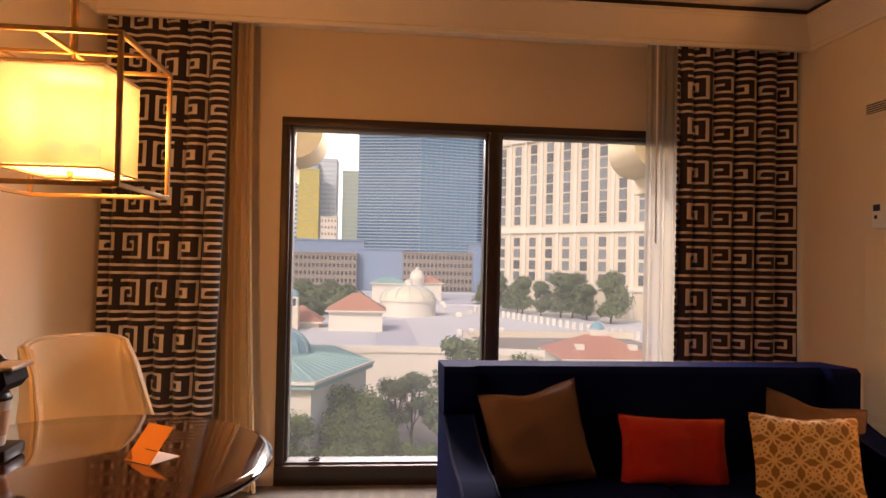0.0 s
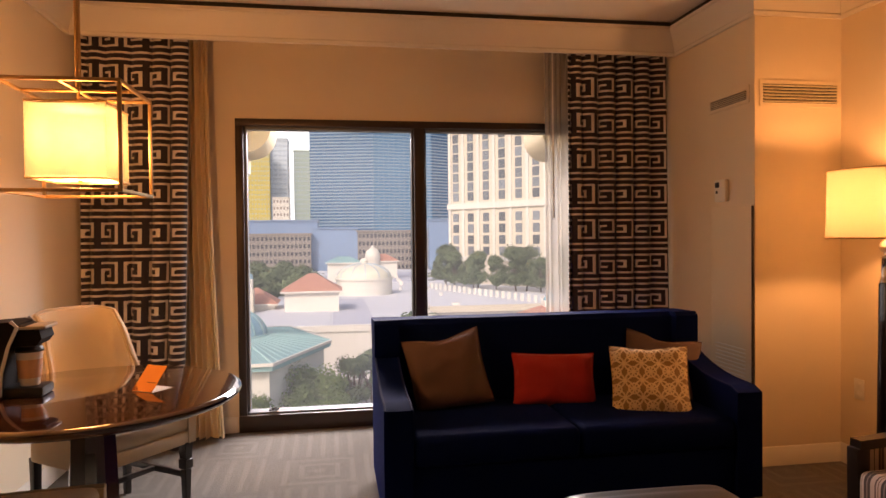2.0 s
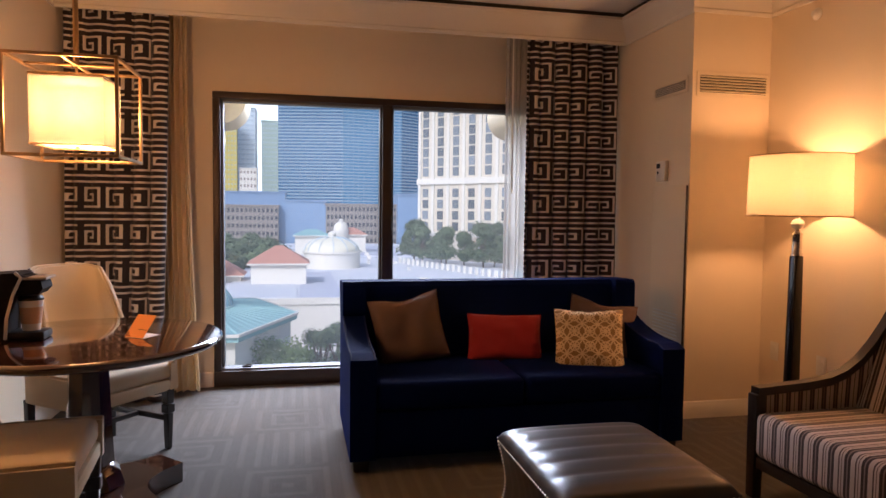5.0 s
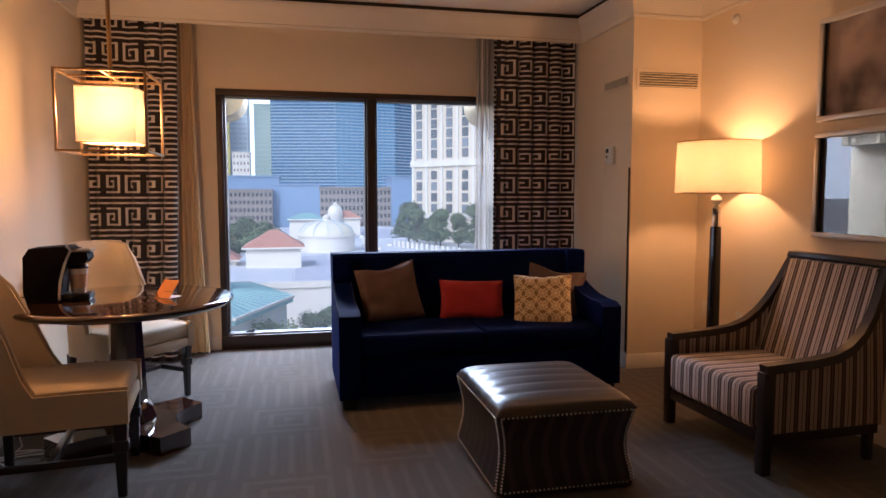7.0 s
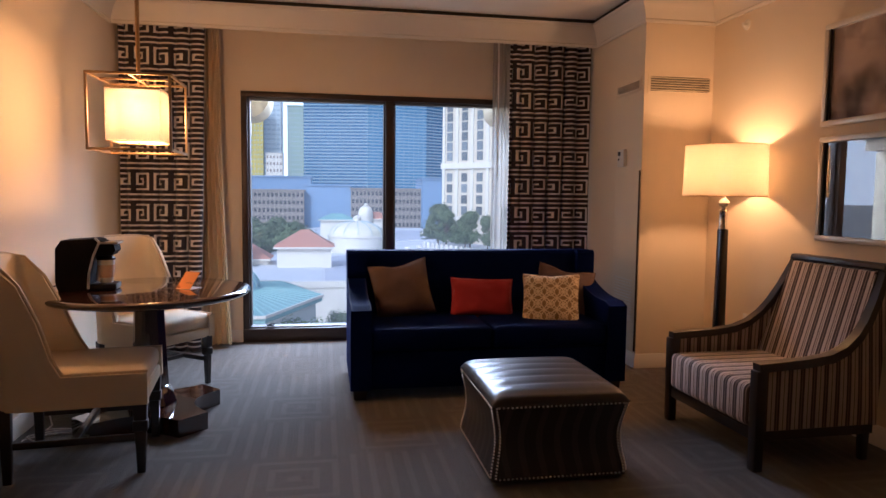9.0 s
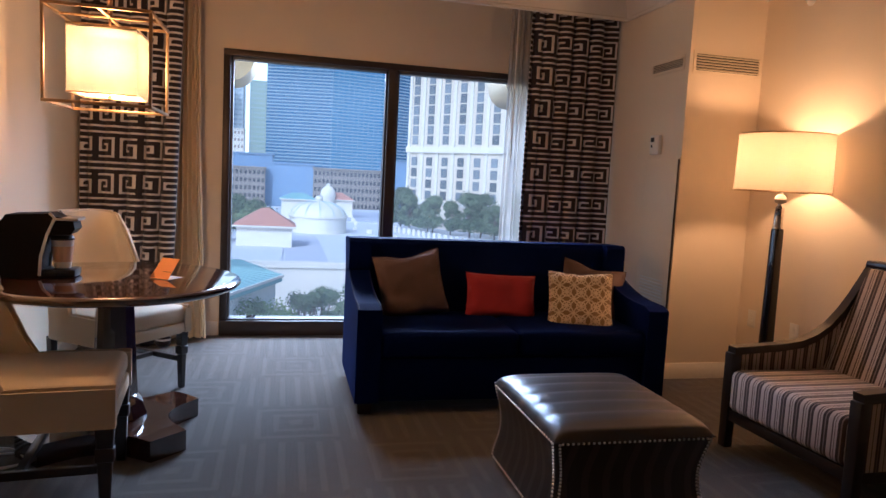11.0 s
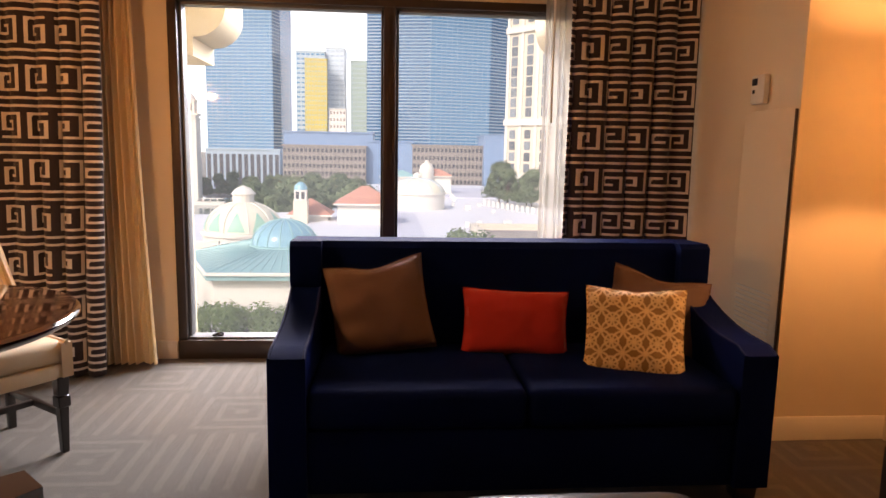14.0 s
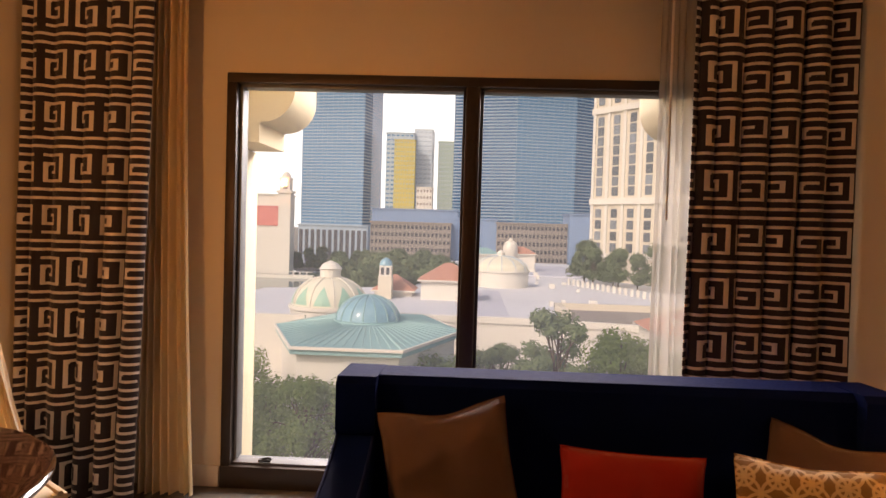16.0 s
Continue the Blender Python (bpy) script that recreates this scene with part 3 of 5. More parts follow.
def drape(name, x0, x1, y, folds, amp, seed, label, cols, flare=0.0, foot0=0.0, foot1=0.0):
    """A pleated curtain; foot0 and foot1: how far its two edges wander sideways on the way down."""
    rnd = random.Random(seed)
    rows, sub = 390, 4
    top, foot = SOF_Z + 0.09, 0.015
    phase = [rnd.uniform(-0.35, 0.35) for _ in range(folds + 2)]
    size = [rnd.uniform(0.6, 1.25) for _ in range(folds + 2)]
    bm = bmesh.new()
    grid = []
    for j in range(rows + 1):
        v = j / rows
        z = top + (foot - top) * v
        row = []
        for i in range(cols * sub + 1):
            u = i / (cols * sub)
            k = u * folds
            a = min(int(k), folds)
            f = k - a
            s = size[a] * (1 - f) + size[a + 1] * f
            ph = phase[a] * (1 - f) + phase[a + 1] * f
            w = math.sin(2 * math.pi * (k + ph))
            s *= 1 + flare * (0.9 * u - 0.35)
            depth = amp * s * (0.62 + 0.38 * v) * (0.75 + 0.25 * math.sin(3.0 * v + ph * 6))
            yy = y + depth * w - flare * v * v * 0.06
            xx = x0 + (x1 - x0) * u + 0.016 * s * math.cos(2 * math.pi * (k + ph)) 
            xx += v * (foot0 * (1 - u) + foot1 * u)
            xx += 0.008 * noise.noise(Vector((u * 3 + seed, v * 2.2, 0.3)))
            row.append(bm.verts.new((xx, yy, z + 0.006 * w * (v > 0.99))))
        grid.append(row)
    for j in range(rows):
        for i in range(cols * sub):
            f = bm.faces.new((grid[j][i], grid[j][i + 1], grid[j + 1][i + 1], grid[j + 1][i]))
            c, r = i // sub + seed, j // 3
            pale = key_at(c, r) and (i % sub < 3 or key_at(c + 1, r)) and (j % 3 < 2 or key_at(c, r + 1))
            f.material_index = 1 if pale else 0
    ob = part(name, bm, DRAPE_DARK, None, "", True, (DRAPE_LIGHT,))
    ob.data.set_sharp_from_angle(angle=radians(180))
    solid = ob.modifiers.new("thickness", "SOLIDIFY")
    solid.thickness, solid.offset = 0.004, 0
    return tagged(ob, label, "curtain", "patterned curtains")


drape("curtain", LEFT + 0.035, -0.545, 3.43, 5, 0.037, 18, "dark brown curtain with a pale woven key pattern, drawn open", 35, 0.45, -0.02, -0.07)
drape("curtain", 1.965, PIL_X - 0.012, 3.42, 6, 0.038, 36, "dark brown key-pattern curtain hanging behind the sofa", 43, 0.3, -0.01, 0.0)


def sheer(name, x0, x1, y, folds, amp, material, seed, label, spread=0.0):
    rnd = random.Random(seed)
    bm = bmesh.new()
    grid = []
    n, rows = folds * 12, 40
    ph = [rnd.uniform(-0.5, 0.5) for _ in range(folds + 2)]
    for j in range(rows + 1):
        v = j / rows
        z = SOF_Z + 0.08 + (0.02 - SOF_Z - 0.08) * v
        row = []
        for i in range(n + 1):
            u = i / n
            k = u * folds
            a = int(min(k, folds))
            p = ph[a] * (1 - (k - a)) + ph[a + 1] * (k - a)
            w = math.sin(2 * math.pi * (k + p * (0.4 + 0.6 * v)))
            width = (x1 - x0) * (1 + spread * v * v)
            row.append(bm.verts.new((x0 + width * u + 0.006 * math.cos(2 * math.pi * k), y + amp * w * (0.6 + 0.5 * v) - spread * 0.05 * v * v, z)))
        grid.append(row)
    for j in range(rows):
        for i in range(n):
            bm.faces.new((grid[j][i], grid[j][i + 1], grid[j + 1][i + 1], grid[j + 1][i]))
    ob = part(name, bm, material, smooth=True)
    ob.data.set_sharp_from_angle(angle=radians(180))
    return tagged(ob, label, "curtain", "sheer curtains")


sheer("sheer_curtain", -0.66, -0.45, 3.59, 7, 0.030, SHEER_WARM, 5, "cream gathered sheer curtain bunched beside the window", 0.35)
sheer("sheer_curtain", 1.862, 2.10, 3.60, 6, 0.028, SHEER_WHITE, 8, "white translucent sheer curtain in front of the glass", 0.05)
bm = bmesh.new()
tube(bm, [(1.90, 3.53, 2.64), (1.905, 3.53, 1.46)], 0.006)
tagged(part("curtain_wand", bm, WHITEP, smooth=True), "thin white curtain draw wand", "wand")
bm = bmesh.new()
box(bm, LEFT + 0.01, PIL_X - 0.01, 3.46, 3.49, SOF_Z + 0.082, SOF_Z + 0.099)
tagged(part("curtain_track", bm, WHITEP), "white curtain track under the pelmet", "track")

# ---- wall fittings ----
def grille(name, m, w, h, slats, label, tilt=35, frame_w=0.022):
    """A louvred grille in its own xz plane, facing -y."""
    g = thing(name, label, "vent", m)
    bm = bmesh.new()
    for d in ((-w / 2, w / 2, h / 2 - frame_w, h / 2), (-w / 2, w / 2, -h / 2, -h / 2 + frame_w), (-w / 2, -w / 2 + frame_w, -h / 2 + frame_w, h / 2 - frame_w), (w / 2 - frame_w, w / 2, -h / 2 + frame_w, h / 2 - frame_w)):
        box(bm, d[0], d[1], -0.006, 0.0, d[2], d[3])
    part("frame", bm, WALL, g)
    block("backing", (-w / 2 + 0.01, w / 2 - 0.01, -0.003, 0.0, -h / 2 + 0.01, h / 2 - 0.01), DARKGAP, g, 0)
    inner = h - 2 * frame_w
    bm = bmesh.new()
    box(bm, -w / 2 + frame_w, w / 2 - frame_w, -0.009, 0.009, -0.0022, 0.0022)
    first = part("slat", bm, WALL, g)
    first.matrix_local = pose(0, -0.009, -inner / 2 + inner / slats * 0.5, tilt)
    for k in range(1, slats):
        share("slat", first, g, pose(0, -0.009, -inner / 2 + inner / slats * (k + 0.5), tilt))
    return g


grille("air_vent", pose(3.009, PIL_Y - 0.001, 2.134), 0.515, 0.15, 6, "cream louvred air supply vent on the casing")
grille("air_vent", pose(PIL_X - 0.001, 2.693, 2.14, 0, 0, -90), 0.415, 0.10, 5, "grey-shaded louvred vent on the side of the casing", tilt=8)
access = thing("access_panel", "cream painted access panel with a louvred lower part", "panel", pose(PIL_X - 0.001, 2.66, 0, 0, 0, -90))
block("panel_door", (-0.205, 0.205, -0.012, 0.0, 0.125, 1.50), WALL, access, 0.002)
block("edge_strip", (0.2055, 0.2115, -0.013, 0.0, 0.125, 1.495), BRONZE, access, 0.002, "dark metal edge strip")
bm = bmesh.new()
box(bm, -0.15, 0.15, -0.018, -0.012, -0.003, 0.003)
first = part("louvre", bm, TRIM, access)
first.matrix_local = pose(0, 0, 0.36)
for k in range(1, 14):
    share("louvre", first, access, pose(0, 0, 0.36 + 0.023 * k))
thermo = thing("thermostat", "small white wall thermostat with a dark display", "thermostat", pose(PIL_X - 0.001, 2.745, 1.60, 0, 0, -90))
block("body", (-0.058, 0.058, -0.03, 0.0, -0.068, 0.068), WHITEP, thermo, 0.008)
block("display", (-0.045, 0.0, -0.032, -0.0295, 0.02, 0.052), BLACKP, thermo, 0.001)
block("button", (-0.035, -0.018, -0.034, -0.0295, -0.018, 0.0), BLACKP, thermo, 0.002)
for y, z in ((2.298, 0.450), (1.905, 0.442)):
    o = thing("wall_outlet", "cream plastic wall outlet plate", "outlet", pose(RIGHT - 0.001, y, z, 0, 0, -90), "outlets on the wall")
    block("plate", (-0.037, 0.037, -0.006, 0, -0.058, 0.058), WHITEP, o, 0.003)
    for dz in (-0.024, 0.024):
        block("socket", (-0.017, 0.017, -0.008, -0.005, dz - 0.014, dz + 0.014), WHITEP, o, 0.003)
spr = thing("sprinkler", "white side-wall fire sprinkler cover", "sprinkler", pose(RIGHT - 0.001, 2.05, 2.49))
bm = bmesh.new()
rings = lathe(bm, [(0.036, 0.0), (0.036, 0.006), (0.024, 0.012), (0.012, 0.03), (0.016, 0.034), (0.002, 0.036)], 24)
bmesh.ops.transform(bm, matrix=Matrix.Rotation(radians(-90), 4, "Y"), verts=bm.verts)
part("cover", bm, WHITEP, spr, smooth=True)

# ---- sofa ----
SX0, SX1 = 0.558, 2.375
SW = SX1 - SX0
sofa = thing("sofa", "navy blue velvet two-seat sofa with sloping arms, standing before the window", "sofa", pose((SX0 + SX1) / 2, 1.872, 0))
h = SW / 2
bm = bmesh.new()
# back seen from the side, y to the rear
extrude_profile(bm, [(0.60, 0.10), (0.80, 0.10), (0.86, 0.86), (0.84, 0.89), (0.66, 0.895), (0.63, 0.87)], 0, -h + 0.125, h - 0.125)
bevel_all(bm, 0.018, 3)
part("back", bm, NAVY, sofa, smooth=True)
for sx in (-1, 1):
    a, b = sorted((sx * h, sx * (h - 0.13)))
    bm = bmesh.new()
    extrude_profile(bm, [(0.60, 0.70), (0.80, 0.68), (0.87, 0.86), (0.85, 0.89), (0.60, 0.90), (0.575, 0.88), (0.575, 0.73)], 0, a, b)
    bevel_all(bm, 0.02, 3)
    part("back_wing", bm, NAVY, sofa, smooth=True)
    bm = bmesh.new()
    curve = [(0.0, 0.575), (0.06, 0.598)] + [(0.10 + 0.50 * t, 0.598 + 0.11 * t ** 2.2) for t in (0, 0.2, 0.4, 0.6, 0.8, 1.0)]
    extrude_profile(bm, [(0.0, 0.07)] + curve + [(0.80, 0.70), (0.80, 0.07)], 0, a, b)
    bevel_all(bm, 0.021, 3, 25)
    arm = part("arm", bm, NAVY, sofa, smooth=True)
    bm = bmesh.new()
    for xx in (a + 0.006, b - 0.006):
        tube(bm, [(xx, y, z + 0.0) for y, z in curve], 0.005, 6)
    part("piping", bm, NAVY_PIPE, arm, smooth=True)
    for y0 in (0.03, 0.70):
        block("leg", (sx * (h - 0.06) - 0.045, sx * (h - 0.06) + 0.045, y0, y0 + 0.08, 0.0, 0.075), BLACKWOOD, sofa, 0.006, "dark wooden leg", taper=0.85)
block("base", (-h + 0.13, h - 0.13, 0.02, 0.62, 0.07, 0.31), NAVY, sofa, 0.012)
for x0, x1 in ((-h + 0.132, -0.003), (0.003, h - 0.132)):
    bm = bmesh.new()
    box(bm, x0, x1, 0.0, 0.62, 0.312, 0.455, 0.03, 3)
    for v in bm.verts:
        if v.co.z > 0.40:
            v.co.z += 0.022 * math.cos((v.co.x - (x0 + x1) / 2) / (x1 - x0) * math.pi) * (1 if 0.05 < v.co.y < 0.58 else 0.6)
    part("seat_cushion", bm, NAVY, sofa, smooth=True)


def pillow(name, w, hh, d, m, material, label, group, dent=0.0, seed=0, pipe=None):
    bm = bmesh.new()
    rim = cushion(bm, w, hh, d, dent=dent, seed=seed)
    bm.normal_update()
    for v in bm.verts:
        q = Vector((v.co.x * 9 + v.co.z * 5, v.co.y * 4 + seed, v.co.z * 11 - v.co.x * 4))
        v.co += v.normal * (0.009 * noise.noise(q) + 0.004 * noise.noise(q * 2.7))
    n = len(rim) - 1
    line = [rim[0][i].co.copy() for i in range(n)] + [rim[j][n].co.copy() for j in range(n)] + [rim[n][n - i].co.copy() for i in range(n)] + [rim[n - j][0].co.copy() for j in range(n + 1)]
    t = thing(name, label, "cushion", m, group)
    part("cover", bm, material, t, smooth=True)
    bm = bmesh.new()
    tube(bm, line, 0.0035, 6)
    part("piping", bm, pipe or material, t, smooth=True)


G = "cushions on the sofa"
pillow("cushion", 0.415, 0.40, 0.15, pose(0.935, 2.40, 0.632, -17, -9, 4), BROWN, "taupe satin square cushion leaning on the sofa back", G, 0.06, 1)
pillow("cushion", 0.455, 0.285, 0.13, pose(1.508, 2.385, 0.566, -17, 2, -3), RED, "red oblong cushion leaning on the sofa back", G, 0.0, 2)
pillow("cushion", 0.42, 0.42, 0.13, pose(2.12, 2.39, 0.577, -18, 11, -12), BROWN, "taupe satin cushion tucked behind the patterned one", G, 0.06, 3)
pillow("cushion", 0.395, 0.385, 0.14, pose(1.952, 2.18, 0.572, -24, -1, -20), GOLD, "gold cushion with a pale interlaced lattice pattern", G, 0.02, 4)

# ---- ottoman ----
OX0, OX1, OY0, OY1 = 1.128, 1.775, 0.555, 1.265
OT = 0.362
ott = thing("ottoman", "dark striped leather storage ottoman with pale nailhead trim", "ottoman", pose((OX0 + OX1) / 2, (OY0 + OY1) / 2, 0))
ow, od = (OX1 - OX0) / 2, (OY1 - OY0) / 2
bm = bmesh.new()
rings = []
NZ = 14


def waist(t):
    return 1.0 - 0.075 * math.sin(math.pi * min(1, t * 1.05)) ** 1.3 - 0.01 * t


def rounded(w, d, z, r=0.03, n=4):
    pts = []
    for cx_, cy_, a0 in ((w - r, d - r, 0), (-w + r, d - r, 90), (-w + r, -d + r, 180), (w - r, -d + r, 270)):
        for k in range(n + 1):
            a = radians(a0 + 90 * k / n)
            pts.append((cx_ + r * math.cos(a), cy_ + r * math.sin(a), z))
    return pts


for k in range(NZ + 1):
    t = k / NZ
    z = 0.02 + (OT - 0.02) * t
    rings.append([bm.verts.new(p) for p in rounded(ow * waist(1 - t), od * waist(1 - t), z, 0.02)])
for a, b in zip(rings, rings[1:]):
    for i in range(len(a)):
        bm.faces.new((a[i], a[(i + 1) % len(a)], b[(i + 1) % len(a)], b[i]))
cap(bm, rings[0]), cap(bm, rings[-1])
part("body", bm, LEATHER_SIDE, ott, smooth=True)
bm = bmesh.new()
NX, NY = 30, 66
grid = []
for j in range(NY + 1):
    row = []
    for i in range(NX + 1):
        u, v = 2 * i / NX - 1, 2 * j / NY - 1
        edge_u, edge_v = max(0, 1 - abs(u) ** 9), max(0, 1 - abs(v) ** 14)
        pad = 0.05 * (edge_u * edge_v) ** 0.5 + 0.014 * (1 - u * u) * (1 - v * v)
        f = (v * od + 12.0) / 0.118 % 1.0
        pad -= 0.007 * abs(2 * f - 1) ** 2.5 * min(1, 3 * (1 - abs(u)))
        row.append(bm.verts.new((u * ow * 1.004, v * od * 1.004, OT + 0.006 + pad)))
    grid.append(row)
for j in range(NY):
    for i in range(NX):
        bm.faces.new((grid[j][i], grid[j][i + 1], grid[j + 1][i + 1], grid[j + 1][i]))
rim = grid[0] + [r[-1] for r in grid[1:]] + grid[-1][-2::-1] + [r[0] for r in grid[-2:0:-1]]
low = [bm.verts.new((v.co.x, v.co.y, OT + 0.001)) for v in rim]
for i in range(len(rim)):
    j = (i + 1) % len(rim)
    bm.faces.new((rim[i], rim[j], low[j], low[i]))
cap(bm, low)
part("lid", bm, LEATHER_TOP, ott, "satin leather padded lid with sheen painted as pale stripes", smooth=True)
bm = bmesh.new()
bmesh.ops.create_icosphere(bm, subdivisions=1, radius=0.0058)
nail0 = None
spots = []
for sx, sy in ((1, 1), (1, -1), (-1, 1), (-1, -1)):
    for k in range(24):
        t = (k + 0.5) / 24
        z = 0.03 + (OT - 0.03) * t
        w_, d_ = ow * waist(1 - t), od * waist(1 - t)
        spots.append((sx * (w_ - 0.018), sy * (d_ + 0.001), z))
        spots.append((sx * (w_ + 0.001), sy * (d_ - 0.018), z))
for k in range(30):
    u = -1 + 2 * (k + 0.5) / 30
    for s in (1, -1):
        spots.append((u * (ow - 0.02), s * (od + 0.0), OT - 0.004))
        spots.append((s * (ow + 0.0), u * (od - 0.02), OT - 0.004))
        spots.append((u * (ow - 0.03), s * od * waist(1) * 1.003, 0.03))
        spots.append((s * ow * waist(1) * 1.003, u * (od - 0.03), 0.03))
near = sorted(spots, key=lambda p: p[0] * 0.6 + p[1])[:290]
far = sorted(spots, key=lambda p: p[0] * 0.6 + p[1])[290:]
first = part("nailhead", bm, NAIL, ott, "pale metal nailhead", smooth=True)
first.matrix_local = pose(*near[0])
for p in near[1:]:
    share("nailhead", first, ott, pose(*p))
bm = bmesh.new()
for p in far:
    bmesh.ops.create_icosphere(bm, subdivisions=1, radius=0.0058, matrix=pose(*p))
tagged(part("nailheads", bm, NAIL, ott), kind="stuff")

# ---- armchair: built facing -y, then turned to face the ottoman ----
arm_chair = thing("armchair", "striped upholstered armchair with a dark swept wooden frame", "armchair", pose(2.812, 0.938, 0, 0, 0, -88))
AW = 0.376


def bar(bm, path, wide, thick, x):
    """A rectangular wooden bar along a path of (y, z), wide across x."""
    pts = [Vector((p[0], p[1])) for p in path]
    rings = []
    for i, p in enumerate(pts):
        d = (pts[min(i + 1, len(pts) - 1)] - pts[max(i - 1, 0)]).normalized()
        nrm = Vector((-d.y, d.x)) * thick / 2
        rings.append([bm.verts.new((x + sx * wide / 2, p.x + s * nrm.x, p.y + s * nrm.y)) for sx, s in ((-1, -1), (1, -1), (1, 1), (-1, 1))])
    for a, b in zip(rings, rings[1:]):
        for i in range(4):
            j = (i + 1) % 4
            bm.faces.new((a[i], a[j], b[j], b[i]))
    cap(bm, rings[0]), cap(bm, rings[-1])
    bevel_all(bm, 0.006, 2, 50)


SWEEP = [(-0.42, 0.500), (-0.30, 0.506), (-0.15, 0.514), (-0.02, 0.530), (0.09, 0.565), (0.18, 0.622), (0.25, 0.70), (0.30, 0.79), (0.335, 0.88), (0.36, 0.955)]
for sx in (-1, 1):
    bm = bmesh.new()
    bar(bm, SWEEP, 0.055, 0.040, sx * AW)
    part("arm_rail", bm, BLACKWOOD, arm_chair, "dark swept arm rail", smooth=True)
    block("front_post", (sx * AW - 0.028, sx * AW + 0.028, -0.435, -0.38, 0.0, 0.487), BLACKWOOD, arm_chair, 0.006, taper=0.9)
    block("back_leg", (sx * (AW - 0.03) - 0.024, sx * (AW - 0.03) + 0.024, 0.27, 0.33, 0.0, 0.26), BLACKWOOD, arm_chair, 0.006, taper=0.8)
    bm = bmesh.new()
    under = [(y, z - 0.018) for y, z in SWEEP]
    extrude_profile(bm, [(-0.38, 0.19)] + [(max(y, -0.38), z) for y, z in under] + [(0.38, 0.91), (0.33, 0.19)], 0, sx * AW - 0.021, sx * AW + 0.021)
    part("side_panel", bm, STRIPE_Y, arm_chair, "striped side panel")
    bm = bmesh.new()
    bar(bm, [(-0.40, 0.175), (0.30, 0.175)], 0.05, 0.045, sx * AW)
    part("side_rail", bm, BLACKWOOD, arm_chair, smooth=True)
block("front_rail", (-AW + 0.028, AW - 0.028, -0.425, -0.385, 0.145, 0.20), BLACKWOOD, arm_chair, 0.005)
bm = bmesh.new()
box(bm, -AW + 0.024, AW - 0.024, -0.44, 0.20, 0.20, 0.405, 0.035, 3)
for v in bm.verts:
    if v.co.z > 0.36:
        v.co.z += 0.022 * math.cos(v.co.x / AW * math.pi / 2)
part("seat_cushion", bm, STRIPE_X, arm_chair, smooth=True)
bm = bmesh.new()
extrude_profile(bm, [(0.10, 0.36), (0.18, 0.40), (0.315, 0.935), (0.39, 0.945), (0.40, 0.92), (0.34, 0.19), (0.16, 0.19)], 0, -AW + 0.024, AW - 0.024)
bevel_all(bm, 0.02, 3, 25)
part("backrest", bm, STRIPE_X, arm_chair, smooth=True)
block("top_rail", (-AW - 0.028, AW + 0.028, 0.325, 0.40, 0.943, 0.976), BLACKWOOD, arm_chair, 0.01, "dark wooden top rail")
# the back narrows upwards and the lower back is tucked in
for piece in arm_chair.children:
    for v in piece.data.vertices:
        up = min(max((v.co.z - 0.49) / 0.48, 0.0), 1.0)
        v.co.x *= 1 - 0.19 * up
        if v.co.y > 0:
            v.co.y *= 1 - 0.26 * (1 - 0.8 * up)

# ---- floor lamp ----
lamp = thing("floor_lamp", "lit floor lamp with a linen drum shade and black column", "lamp", pose(3.025, 1.84, 0))
bm = bmesh.new()
r = lathe(bm, [(0.0001, 0.0), (0.15, 0.0), (0.15, 0.014), (0.14, 0.022), (0.06, 0.028), (0.05, 0.045), (0.0001, 0.045)], 40)
part("base", bm, BLACKLAC, lamp, smooth=True)
bm = bmesh.new()
box(bm, -0.035, 0.035, -0.035, 0.035, 0.045, 1.09, 0.010, 3)
for v in bm.verts:
    k = 1 - 0.22 * v.co.z
    v.co.x, v.co.y = v.co.x * k, v.co.y * k
part("column", bm, BLACKLAC, lamp, "black lacquered column", smooth=True)
bm = bmesh.new()
lathe(bm, [(0.0001, 1.09), (0.030, 1.09), (0.030, 1.10), (0.026, 1.105), (0.026, 1.205), (0.030, 1.21), (0.012, 1.225), (0.010, 1.24)], 24)
part("collar", bm, CHROME, lamp, "polished nickel collar", smooth=True)
bm = bmesh.new()
lathe(bm, [(0.010, 1.235), (0.028, 1.245), (0.036, 1.265), (0.028, 1.285), (0.012, 1.295), (0.010, 1.36)], 24)
part("finial", bm, CRYSTAL, lamp, "ivory ceramic neck", smooth=True)
bm = bmesh.new()
lathe(bm, [(0.264, 1.310), (0.256, 1.640)], 64)
shade = part("shade", bm, SHADE, lamp, "glowing linen drum shade", smooth=True)
bm = bmesh.new()
for rr, zz in ((0.264, 1.310), (0.256, 1.640)):
    tube(bm, [(rr * math.cos(a), rr * math.sin(a), zz) for a in [2 * math.pi * k / 48 for k in range(49)]], 0.004, 6)
for k in range(3):
    a = 2 * math.pi * k / 3
    tube(bm, [(0, 0, 1.60), (0.256 * math.cos(a), 0.256 * math.sin(a), 1.632)], 0.003, 6)
tube(bm, [(0, 0, 1.36), (0, 0, 1.60)], 0.004, 6)
part("wire", bm, BRASS, shade)
bm = bmesh.new()
bmesh.ops.create_uvsphere(bm, u_segments=16, v_segments=10, radius=0.03, matrix=pose(0.0, 0, 1.43))
part("bulb", bm, BULB, lamp, smooth=True)
ll = new("lamp_light", bpy.data.lights.new("lamp_light", "POINT"))
ll.location, ll.data.energy, ll.data.color, ll.data.shadow_soft_size = (3.025, 1.84, 1.495), LAMP_W, (1.0, 0.47, 0.165), 0.05

